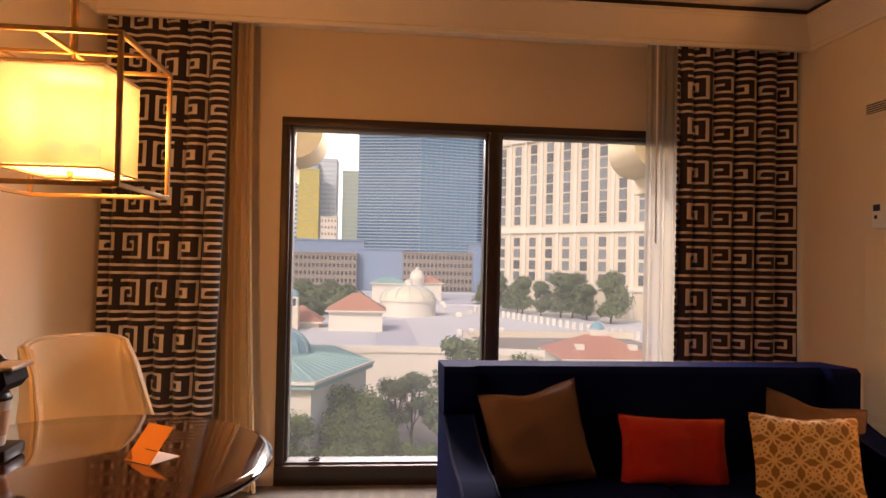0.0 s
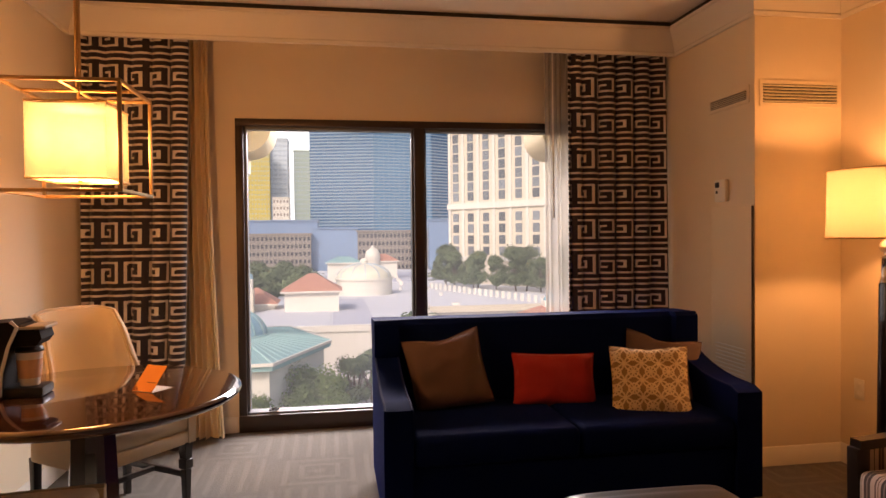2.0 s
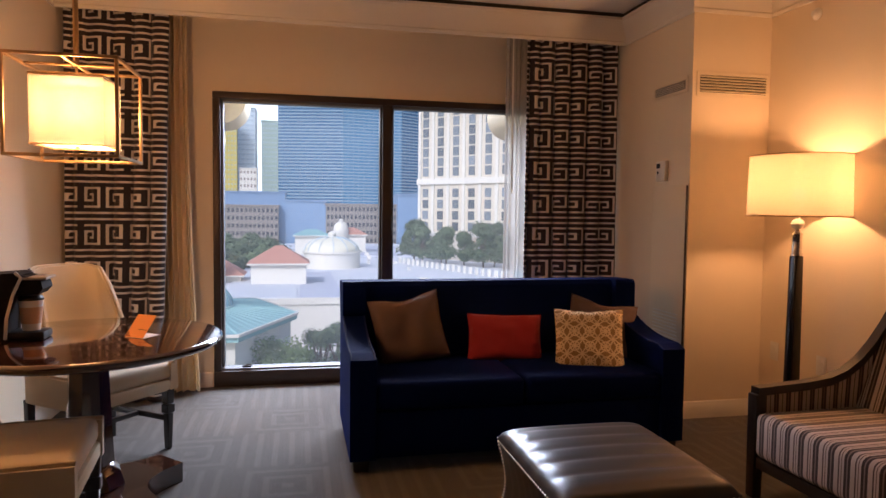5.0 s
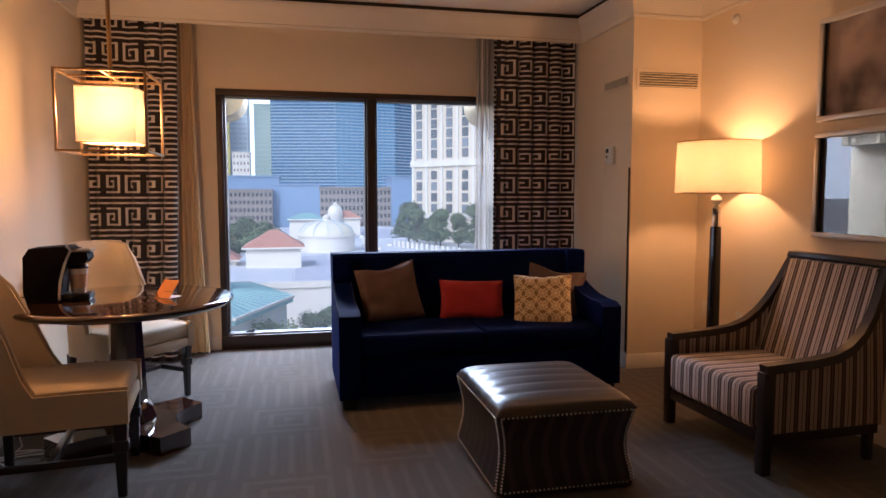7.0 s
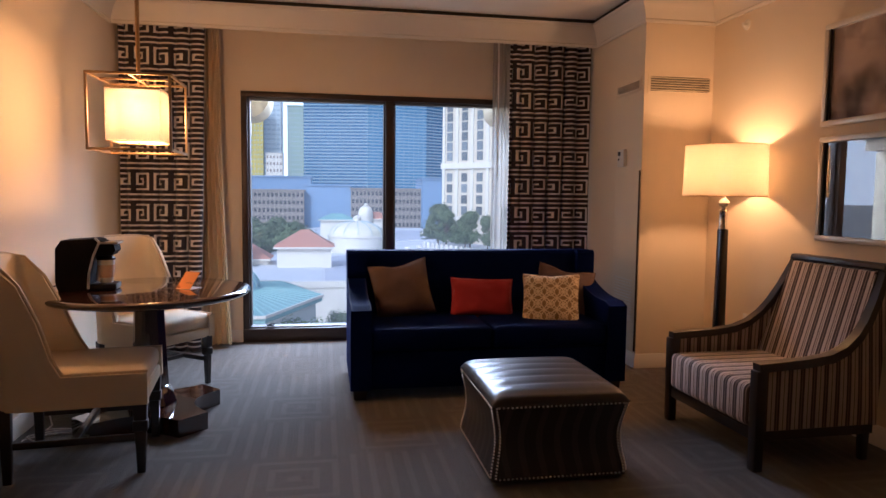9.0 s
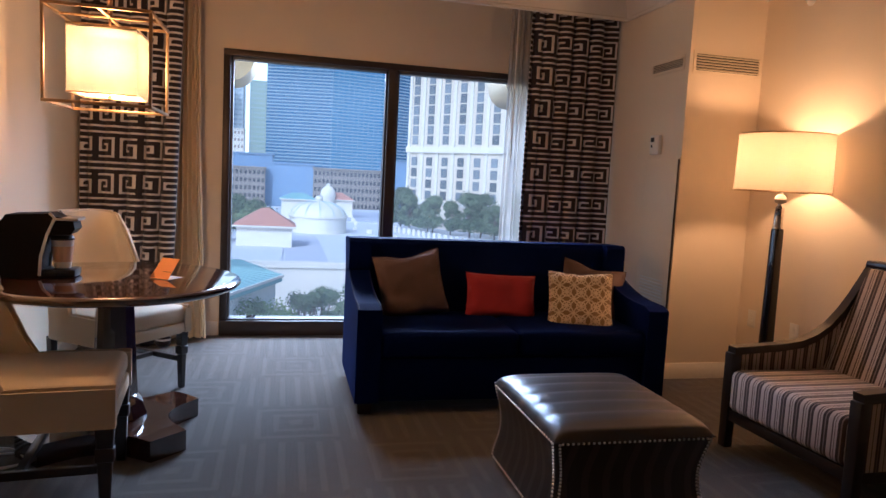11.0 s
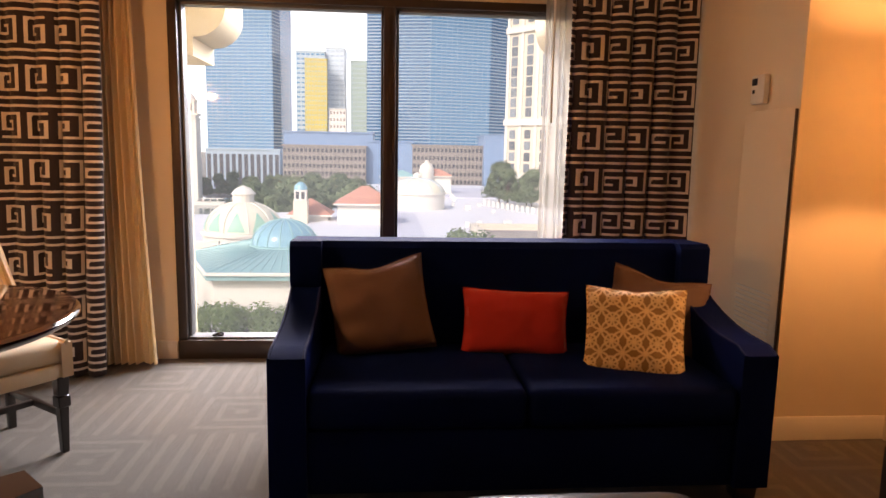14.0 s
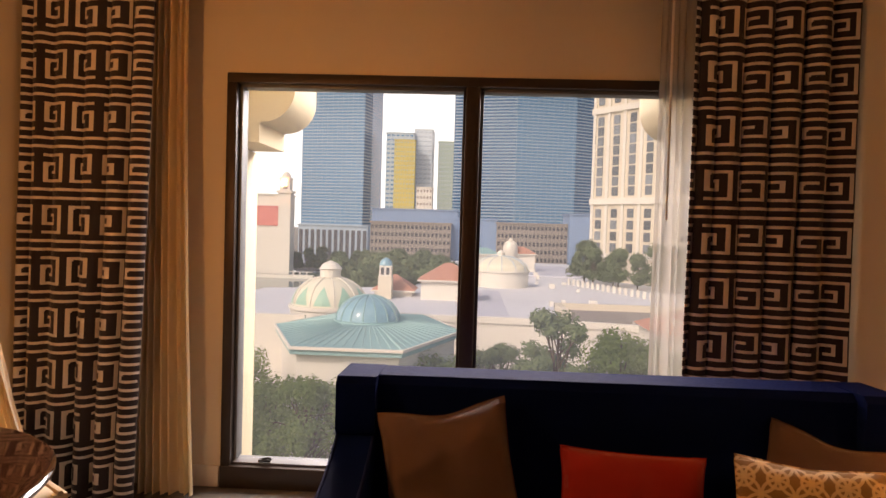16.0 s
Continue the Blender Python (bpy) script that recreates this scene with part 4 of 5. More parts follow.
# ---- pictures ----
for z0, z1, lab in ((1.712, 2.289, "abstract dark smoke print in a champagne frame under glass"), (1.055, 1.652, "lower abstract print in a pale frame, glass reflecting the window")):
    y1, y0, x = 1.241, 0.635, RIGHT
    p = thing("picture", lab, "picture", pose(x, (y0 + y1) / 2, (z0 + z1) / 2, 0, 0, -90), "pictures on the wall")
    w2, h2, f = (y1 - y0) / 2, (z1 - z0) / 2, 0.032
    for d in ((-w2, w2, h2 - f, h2), (-w2, w2, -h2, -h2 + f), (-w2, -w2 + f, -h2 + f, h2 - f), (w2 - f, w2, -h2 + f, h2 - f)):
        block("frame", (d[0], d[1], -0.05, -0.001, d[2], d[3]), FRAMEW, p, 0.006)
    low_one = z0 < 1.5
    block("print", (-w2 + f, w2 - f, -0.018, -0.002, -h2 + f, h2 - f), ART2 if low_one else ART, p, 0)
    for sx in (-1, 1):
        block("fillet", (sx * (w2 - f - 0.004) - 0.004, sx * (w2 - f - 0.004) + 0.004, -0.040, -0.031, -h2 + f, h2 - f), BLACKP, p, 0, "black inner fillet")
    bm = bmesh.new()
    box(bm, -w2 + f, w2 - f, -0.030, -0.027, -h2 + f, h2 - f)
    part("glass", bm, ARTGLASS2 if low_one else ARTGLASS, p).visible_shadow = False

# ---- table ----
TX, TY = -0.580, 1.735
table = thing("dining_table", "round polished mahogany pedestal table with concave foot", "table", pose(TX, TY, 0))
bm = bmesh.new()
r = lathe(bm, [(0.0001, 0.705), (0.46, 0.705), (0.518, 0.708), (0.537, 0.716), (0.548, 0.724), (0.556, 0.734), (0.556, 0.742), (0.549, 0.749), (0.537, 0.752), (0.0001, 0.752)], 96)
part("tabletop", bm, TABLEWOOD, table, smooth=True)
bm = bmesh.new()
lathe(bm, [(0.20, 0.655), (0.24, 0.66), (0.24, 0.704), (0.0001, 0.704)], 8)
part("top_plate", bm, BLACKWOOD, table)
bm = bmesh.new()
rr = lathe(bm, [(0.082, 0.66), (0.082, 0.62), (0.094, 0.32), (0.100, 0.20), (0.118, 0.185), (0.128, 0.14), (0.142, 0.10), (0.135, 0.095)], 8)
bevel_all(bm, 0.006, 2, 20)
part("column", bm, TABLEWOOD, table, "faceted tapering column", smooth=True)
bm = bmesh.new()
foot = []
for q in range(4):
    a0 = radians(45 + 90 * q)
    c = Vector((math.cos(a0), math.sin(a0))) * 0.40
    side = Vector((-math.sin(a0), math.cos(a0)))
    foot += [c - side * 0.09, c + side * 0.09]
    nxt = Vector((math.cos(a0 + math.pi / 2), math.sin(a0 + math.pi / 2))) * 0.40
    nside = Vector((-math.sin(a0 + math.pi / 2), math.cos(a0 + math.pi / 2)))
    p0, p1 = c + side * 0.09, nxt - nside * 0.09
    mid = (p0 + p1) / 2
    inward = -mid.normalized() * 0.11
    for k in range(1, 8):
        t = k / 8
        foot.append(p0.lerp(p1, t) + inward * math.sin(math.pi * t))
extrude_profile(bm, [tuple(v) for v in foot], 2, 0.0, 0.095)
bevel_all(bm, 0.010, 2, 40)
part("foot", bm, TABLEWOOD, table, "concave-sided plinth foot", smooth=True)

# ---- dining chairs: built facing -y ----
def dining_chair(m, label):
    c = thing("dining_chair", label, "chair", m, "chairs round the table")
    w = 0.26
    bm = bmesh.new()
    box(bm, -w, w, -0.26, 0.20, 0.385, 0.485, 0.03, 3)
    for v in bm.verts:
        if v.co.z > 0.45:
            v.co.z += 0.018 * math.cos(v.co.x / w * 1.5) * math.cos(v.co.y / 0.27 * 1.4)
    part("seat", bm, CREAM, c, smooth=True)
    # shell: low side rails that sweep up into the back
    bm = bmesh.new()
    n, rows = 40, 14
    outer, inner = [], []
    for off, store in ((0.0, outer), (0.045, inner)):
        for i in range(n + 1):
            s = i / n
            if s < 0.3:
                q = s / 0.3
                p, nr = Vector((-w - 0.02, -0.27 + 0.38 * q)), Vector((1, 0))
            elif s > 0.7:
                q = (1 - s) / 0.3
                p, nr = Vector((w + 0.02, -0.27 + 0.38 * q)), Vector((-1, 0))
            else:
                a = math.pi * (s - 0.3) / 0.4
                k = 0.55
                cxx, cyy = math.cos(math.pi - a), math.sin(a)
                p = Vector(((w + 0.02) * math.copysign(abs(cxx) ** k, cxx), 0.11 + 0.13 * abs(cyy) ** k))
                nr = -Vector((cxx * 0.5, cyy)).normalized()
            t = max(0.0, min(1.0, (min(s, 1 - s) - 0.225) / 0.105))
            rise = t * t * (3 - 2 * t)
            top = 0.475 + 0.50 * rise + 0.022 * math.sin(math.pi * max(0, min(1, (s - 0.36) / 0.28)))
            col = []
            for j in range(rows + 1):
                v = j / rows
                z = 0.33 + (top - 0.33) * v
                lean = max(0, z - 0.45) * 0.14 * rise
                flare = 1 - 0.20 * min(1, max(0, z - 0.5) / 0.3)
                col.append(bm.verts.new((p.x * flare + nr.x * off, p.y + nr.y * off + lean, z)))
            store.append(col)
    for i in range(n):
        for j in range(rows):
            bm.faces.new((outer[i][j], outer[i + 1][j], outer[i + 1][j + 1], outer[i][j + 1]))
            bm.faces.new((inner[i][j], inner[i][j + 1], inner[i + 1][j + 1], inner[i + 1][j]))
        bm.faces.new((outer[i][rows], outer[i + 1][rows], inner[i + 1][rows], inner[i][rows]))
        bm.faces.new((outer[i][0], inner[i][0], inner[i + 1][0], outer[i + 1][0]))
    for i in (0, n):
        for j in range(rows):
            bm.faces.new((outer[i][j], outer[i][j + 1], inner[i][j + 1], inner[i][j]))
    rim = [(outer[i][rows].co + inner[i][rows].co) / 2 + Vector((0, 0, 0.002)) for i in range(n + 1)]
    shell = part("back_shell", bm, CREAM, c, "cream upholstered back sweeping into side rails", smooth=True)
    bm = bmesh.new()
    tube(bm, rim, 0.010, 6)
    part("piping", bm, PIPE, shell, smooth=True)
    block("seat_rail", (-w - 0.005, w + 0.005, -0.265, 0.19, 0.325, 0.39), CREAM, c, 0.012)
    for sx in (-1, 1):
        bm = bmesh.new()
        x = sx * (w - 0.02)
        for z0, z1, a, b in ((0.0, 0.20, 0.015, 0.020), (0.20, 0.25, 0.026, 0.026), (0.25, 0.335, 0.022, 0.026)):
            box(bm, x - b, x + b, -0.24 - b, -0.24 + b, z0, z1, 0.004, 1, taper=a / b)
        part("leg", bm, BLACKWOOD, c, "dark turned-collar wooden leg", smooth=True)
        block("leg", (x - 0.02, x + 0.02, 0.18, 0.22, 0.0, 0.335), BLACKWOOD, c, 0.004, "dark wooden leg", taper=0.75)
        block("stretcher", (x - 0.011, x + 0.011, -0.22, 0.18, 0.155, 0.185), BLACKWOOD, c, 0.003)
    block("stretcher", (-w + 0.03, w - 0.03, -0.03, -0.006, 0.158, 0.183), BLACKWOOD, c, 0.003)
    return c


ch = dining_chair(pose(-0.721, 2.395, 0, 0, 0, 53), "cream upholstered dining chair with dark legs, pulled beside the table")
ch2 = copy_thing(ch, pose(-0.758, 1.168, 0, 0, 0, 96) @ Matrix.Diagonal((1, 1.24, 1, 1)))
ch2["label"] = "cream upholstered dining chair turned towards the table"

# ---- coffee maker, cup, card on the table ----
TOP = 0.7525
cm = thing("coffee_maker", "black pod coffee maker with silver side trim on the table", "coffee maker", pose(-0.895, 1.735, TOP, 0, 0, 93) @ Matrix.Scale(0.97, 4))
bm = bmesh.new()
extrude_profile(bm, [(0.13, 0.0), (0.145, 0.05), (0.14, 0.24), (0.11, 0.285), (-0.055, 0.295), (-0.085, 0.285), (-0.05, 0.19), (-0.025, 0.09), (-0.02, 0.0)], 0, -0.085, 0.085)
bevel_all(bm, 0.008, 2, 30)
part("body", bm, BLACKM, cm, smooth=True)
for sx in (-1, 1):
    bm = bmesh.new()
    path = [(-0.023, 0.012), (-0.029, 0.10), (-0.055, 0.20), (-0.087, 0.275), (-0.065, 0.298)]
    bar(bm, path, 0.008, 0.012, sx * 0.087)
    part("side_trim", bm, SILVERP, cm, "curved silver trim", smooth=True)
bm = bmesh.new()
extrude_profile(bm, [(-0.02, 0.195), (-0.145, 0.20), (-0.165, 0.225), (-0.155, 0.265), (-0.07, 0.285), (0.0, 0.285)], 0, -0.070, 0.070)
bevel_all(bm, 0.010, 2, 30)
part("brew_head", bm, BLACKM, cm, smooth=True)
block("lever", (-0.072, 0.072, -0.18, -0.04, 0.262, 0.276), SILVERP, cm, 0.005, "silver lifting lever")
block("drip_tray", (-0.065, 0.065, -0.165, -0.02, 0.0, 0.038), BLACKP, cm, 0.01)
bm = bmesh.new()
tube(bm, [(0.10, 0.10, 0.03), (0.02, 0.22, 0.01), (-0.10, 0.24, 0.008), (-0.19, 0.22, 0.006), (-0.225, 0.20, -0.02), (-0.23, 0.18, -0.18), (-0.225, 0.20, -0.34), (-0.20, 0.26, -0.60)], 0.004, 6)
part("cord", bm, BLACKP, cm, "black power cord hanging off the table", smooth=True)
cup = thing("paper_cup", "printed paper coffee cup standing under the brew head", "cup", cm.matrix_world @ pose(0.0, -0.098, 0.0385) @ Matrix.Scale(1.08, 4))
bm = bmesh.new()
lathe(bm, [(0.0001, 0.0), (0.032, 0.0), (0.045, 0.125), (0.043, 0.125), (0.031, 0.004), (0.0001, 0.004)], 32)
part("cup_wall", bm, PAPERW, cup, smooth=True)
bm = bmesh.new()
lathe(bm, [(0.0356, 0.028), (0.0365, 0.028), (0.0433, 0.095), (0.0424, 0.095), (0.0356, 0.028)], 32)
part("sleeve", bm, PAPER, cup, "orange-brown printed band", smooth=True)
bm = bmesh.new()
lathe(bm, [(0.0465, 0.122), (0.0475, 0.130), (0.043, 0.134), (0.040, 0.142), (0.0001, 0.142)], 32)
part("lid", bm, BLACKP, cup, "black plastic lid", smooth=True)

card = thing("folded_card", "small orange folded card lying half open on the table", "card", pose(-0.365, 1.715, TOP, 0, 0, -33))
bm = bmesh.new()
box(bm, -0.051, 0.051, -0.0006, 0.0006, 0.0, 0.118)
leaf = part("front_leaf", bm, ORANGE, card)
leaf.matrix_local = pose(0, -0.035, 0.0015, -42)
bm = bmesh.new()
box(bm, -0.051, 0.051, -0.035, 0.070, 0.0, 0.0012)
part("back_leaf", bm, PAPERW, card, "white inner leaf")
for k in range(5):
    bm = bmesh.new()
    box(bm, -0.054 + 0.006 * k, -0.051 + 0.006 * k, -0.0012, -0.0007, 0.002, 0.034 - 0.006 * k)
    part("printed_line", bm, INK, leaf)
bm = bmesh.new()
box(bm, 0.0, 0.045, -0.0012, -0.0007, 0.040, 0.0425)
part("printed_line", bm, INK, leaf)

cable = thing("power_cable", "pale coiled power cable on the carpet beside the table", "cable", pose(-0.98, 1.45, 0))
bm = bmesh.new()
tube(bm, [((0.13 + 0.03 * math.sin(2.3 * a)) * math.cos(a), (0.10 + 0.02 * math.cos(1.7 * a)) * math.sin(a), 0.006 + 0.0012 * a) for a in [0.25 * k for k in range(60)]] + [(-0.10, 0.22, 0.008), (-0.2, 0.45, 0.006)], 0.004, 6)
part("cord", bm, WHITEP, cable, smooth=True)

# ---- pendant lamp ----
PX, PY = -0.602, 1.724
pen = thing("pendant_lamp", "lit square linen pendant lamp inside an open brass frame", "pendant lamp", pose(PX, PY, 0))
W, Z0, Z1, T = 0.206, 1.517, 1.909, 0.0065
for sx, sy in ((1, 1), (1, -1), (-1, 1), (-1, -1)):
    block("frame_post", (sx * W - T, sx * W + T, sy * W - T, sy * W + T, Z0 + T, Z1 - T), BRASS, pen, 0.0015)
for z in (Z0, Z1):
    for s in (1, -1):
        block("frame_bar", (-W - T, W + T, s * W - T, s * W + T, z - T, z + T), BRASS, pen, 0.0015)
        block("frame_bar", (s * W - T, s * W + T, -W + T, W - T, z - T, z + T), BRASS, pen, 0.0015)
block("cross_bar", (-W + T, W - T, -T, T, Z1 - 0.005, Z1 + 0.005), BRASS, pen, 0.0015)
block("cross_bar", (-T, T, -W + T, -T, Z1 - 0.005, Z1 + 0.005), BRASS, pen, 0.0015)
block("cross_bar", (-T, T, T, W - T, Z1 - 0.005, Z1 + 0.005), BRASS, pen, 0.0015)
bm = bmesh.new()
tube(bm, [(0, 0, Z1 + 0.005), (0, 0, 2.77)], 0.011, 12)
part("stem", bm, BRASS, pen, smooth=True)
bm = bmesh.new()
lathe(bm, [(0.065, CEILZ), (0.065, 2.772), (0.05, 2.765), (0.0001, 2.765)], 32)
part("canopy", bm, BRASS, pen, smooth=True)
S0, S1, SW2 = 1.566, 1.846, 0.138
bm = bmesh.new()
cor = [(-SW2, -SW2), (SW2, -SW2), (SW2, SW2), (-SW2, SW2)]
for a, b in zip(cor, cor[1:] + cor[:1]):
    vs = [bm.verts.new((*p, z)) for p, z in ((a, S0), (b, S0), (b, S1), (a, S1))]
    bm.faces.new(vs)
bmesh.ops.remove_doubles(bm, verts=bm.verts, dist=0.0001)
pshade = part("shade", bm, PSHADE, pen, "glowing cream linen box shade")
for z in (S0, S1):
    bm = bmesh.new()
    tube(bm, [(*p, z) for p in cor + cor[:1]], 0.004, 6)
    part("shade_rim", bm, BRASS, pshade)
bm = bmesh.new()
tube(bm, [(0, 0, Z1), (0, 0, 1.81)], 0.006, 8)
part("lamp_holder", bm, BRASS, pen)
bm = bmesh.new()
tube(bm, [(-SW2, 0, S1), (SW2, 0, S1)], 0.003, 6)
part("shade_carrier", bm, BRASS, pen)
bm = bmesh.new()
lathe(bm, [(0.0001, S0 - 0.016), (0.009, S0 - 0.012), (0.009, S0 + 0.004), (0.0001, S0 + 0.004)], 12)
part("finial", bm, BRASS, pen)
block("diffuser", (-SW2 + 0.006, SW2 - 0.006, -SW2 + 0.006, SW2 - 0.006, S0 + 0.006, S0 + 0.009), DIFFUSER, pen, 0, "frosted bottom diffuser")
# Unseen top panel, added to cut the bright spot on the wall.
block("top_diffuser", (-SW2 + 0.006, SW2 - 0.006, -SW2 + 0.006, SW2 - 0.006, S1 - 0.012, S1 - 0.009), DIFFUSER, pen, 0, "added frosted top panel that softens the upward light")
for k in range(2):
    bm = bmesh.new()
    bmesh.ops.create_uvsphere(bm, u_segments=16, v_segments=10, radius=0.02, matrix=pose(0.045 * (1 if k else -1), 0, 1.64))
    part("bulb", bm, BULB, pen, smooth=True)
pl = new("pendant_light", bpy.data.lights.new("pendant_light", "POINT"))
pl.location, pl.data.energy, pl.data.color, pl.data.shadow_soft_size = (PX, PY, 1.73), PENDANT_W, (1.0, 0.47, 0.155), 0.035

# ---- outside ----
GZ = -24.0
bm = bmesh.new()
vs = [bm.verts.new(p) for p in ((-4000, 8, GZ), (4000, 8, GZ), (4000, 4800, GZ), (-4000, 4800, GZ))]
bm.faces.new(vs)
setting("ground", bm, GROUND, "dusty pale city ground reaching the horizon", "ground")

bm = bmesh.new()
ring = [(3800 * math.sin(radians(a)), 3800 * math.cos(radians(a))) for a in range(-75, 76, 5)]
lo, hi = [bm.verts.new((x, y, GZ - 1)) for x, y in ring], [bm.verts.new((x, y, 1500)) for x, y in ring]
for i in range(len(ring) - 1):
    bm.faces.new((lo[i], lo[i + 1], hi[i + 1], hi[i]))
setting("backdrop", bm, HAZE, "bright white hazy sky", "sky")


def quad_block(name, a, b, depth, z0, z1, material, parent, label="", lift=0.0):
    """An upright block whose front runs from plan point a to b."""
    a, b = Vector(a), Vector(b)
    d = (b - a).normalized()
    n = Vector((-d.y, d.x)) * depth
    f = Vector((d.y, -d.x)) * lift
    bm = bmesh.new()
    pts = [a + f, b + f, b + n, a + n]
    lo, hi = [bm.verts.new((*p, z0)) for p in pts], [bm.verts.new((*p, z1)) for p in pts]
    bm.faces.new(lo), bm.faces.new(hi)
    for i in range(4):
        j = (i + 1) % 4
        bm.faces.new((lo[i], lo[j], hi[j], hi[i]))
    return part(name, bm, material, parent, label)


def tower(label, faces, z1, pitch, band, body_mats, depth=60):
    """A glass tower: its visible faces as plan points, with a floor edge at each storey."""
    t = thing("glass_tower", label, "tower", pose(faces[0][0], faces[0][1], GZ))
    off = Vector((faces[0][0], faces[0][1], GZ))
    for (a, b), m in zip(zip(faces, faces[1:]), body_mats):
        a, b = Vector(a) - off.xy, Vector(b) - off.xy
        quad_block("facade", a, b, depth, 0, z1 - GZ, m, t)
        first = quad_block("floor_edge", a, b, 0.2, 0, band, TBAND, t, lift=0.5)
        first.location.z = 8
        z = 8 + pitch
        while z < z1 - GZ:
            share("floor_edge", first, t, pose(0, 0, z))
            z += pitch
        L = (b - a).length
        d = (b - a).normalized()
        fin = quad_block("fin", a, a + d * 0.35, 0.3, 0, z1 - GZ, TBAND if m is TGLASS2 else m, t, lift=0.35)
        k = 1
        while k * 5.5 < L:
            share("fin", fin, t, pose(d.x * 5.5 * k, d.y * 5.5 * k, 0))
            k += 1
    return t


# How bright each face stands to the sky is put into its glass tone.
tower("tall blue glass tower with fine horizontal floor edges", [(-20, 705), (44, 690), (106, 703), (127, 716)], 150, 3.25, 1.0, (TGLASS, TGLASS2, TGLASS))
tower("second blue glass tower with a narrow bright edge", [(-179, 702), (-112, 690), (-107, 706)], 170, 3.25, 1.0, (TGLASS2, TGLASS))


def plain_building(name, label, a, b, z0, z1, material, cols, rows, win, wmat, depth=30, cw=0.55, ch=0.55, top=0.0):
    """A block with a grid of windows on its front."""
    a, b = Vector(a), Vector(b)
    t = thing(name, label, "building", pose(a.x, a.y, z0))
    L, d = (b - a).length, (b - a).normalized()
    quad_block("wall", (0, 0), b - a, depth, 0, z1 - z0, material, t)
    quad_block("roof", -d * 0.6, b - a + d * 0.6, depth + 0.5, z1 - z0, z1 - z0 + 0.8, material, t, lift=0.6)
    H = z1 - z0 - top
    if cols:
        pw, ph = L / cols, H / rows
        first = quad_block(win, (0, 0), d * pw * cw, 0.3, 0, ph * ch, wmat, t, lift=0.25)
        first.matrix_local = pose(d.x * pw * (1 - cw) / 2, d.y * pw * (1 - cw) / 2, ph * (1 - ch) / 2)
        for i in range(cols):
            for j in range(rows):
                if i or j:
                    q = d * (pw * (i + (1 - cw) / 2))
                    share(win, first, t, pose(q.x, q.y, ph * (j + (1 - ch) / 2)))
    return t


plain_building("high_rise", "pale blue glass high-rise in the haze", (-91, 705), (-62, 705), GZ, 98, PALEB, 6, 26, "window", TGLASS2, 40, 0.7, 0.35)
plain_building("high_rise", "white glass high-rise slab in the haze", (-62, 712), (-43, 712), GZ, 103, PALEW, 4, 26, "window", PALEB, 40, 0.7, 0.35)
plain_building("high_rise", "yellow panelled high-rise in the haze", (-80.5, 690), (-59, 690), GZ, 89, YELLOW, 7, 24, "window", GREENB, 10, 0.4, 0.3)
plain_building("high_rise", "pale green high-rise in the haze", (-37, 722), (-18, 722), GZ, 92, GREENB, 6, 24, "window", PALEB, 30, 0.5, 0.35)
plain_building("office_block", "cream low office block between the towers", (-52.5, 640), (-37.4, 640), GZ, 38, CREAMW2, 5, 10, "window", TAUPE, 20, 0.5, 0.4)
plain_building("podium", "lilac clad podium below the towers", (-56, 382), (-7, 382), GZ, 10.3, LILAC, 0, 0, "", None, 40)
plain_building("low_rise", "taupe balconied low-rise beside the podium", (-50.5, 341), (-9.5, 341), GZ, 2.6, TAUPE, 20, 7, "window", DARKW, 25, 0.6, 0.5)
plain_building("low_rise", "taupe balconied low-rise beneath the tower", (13.8, 341), (49.4, 341), GZ, 3.8, TAUPE, 18, 7, "window", DARKW, 25, 0.6, 0.5)
plain_building("clad_block", "plain lilac-blue clad block", (-10, 346), (13.8, 346), GZ, 5.4, LILAC, 0, 0, "", None, 25)
plain_building("clad_block", "plain pale lilac block beside the hotel", (49.4, 336), (63, 336), GZ, 9.0, LILAC, 0, 0, "", None, 25)
plain_building("car_park", "low grey podium with white columns below the second tower", (-103, 400), (-61, 400), GZ, 0, PALEB, 12, 1, "opening", DARKW, 25, 0.6, 0.8)
plain_building("shop_block", "cream arcade building with openings", (-120, 322), (-90, 322), GZ, 14.2, CREAMW2, 8, 3, "opening", DARKW, 20, 0.55, 0.5, 22)
bill = thing("billboard", "red video billboard on a cream block", "billboard", pose(-102.7, 321, -0.5))
quad_block("screen", (0, 0), (10.4, 0), 0.5, 0, 9.6, BILL, bill)
quad_block("surround", (-1, 0.5), (11.4, 0.5), 2, -23, 10.6, CREAMW2, bill)
bell = thing("bell_tower", "cream bell tower with a small dome", "tower", pose(-89.5, 321, GZ))
for nm, d, m in (("shaft", (-3, 3, 0, 6, 0, 39.5), CREAMW2), ("cornice", (-3.8, 3.8, -0.8, 6.8, 39.5, 40.6), CREAMW2), ("belfry", (-2.4, 2.4, 0.6, 5.4, 40.6, 46), CREAMW2), ("opening", (-1.2, 1.2, 0.5, 0.7, 41.4, 45), DARKW), ("cornice", (-2.8, 2.8, 0.2, 5.8, 46, 46.8), CREAMW2)):
    block(nm, d, m, bell, 0)
bm = bmesh.new()
lathe(bm, [(2.3, 46.8), (2.0, 48.2), (1.2, 49.4), (0.05, 50)], 20, (0, 3))
part("dome", bm, CREAMW2, bell, smooth=True)

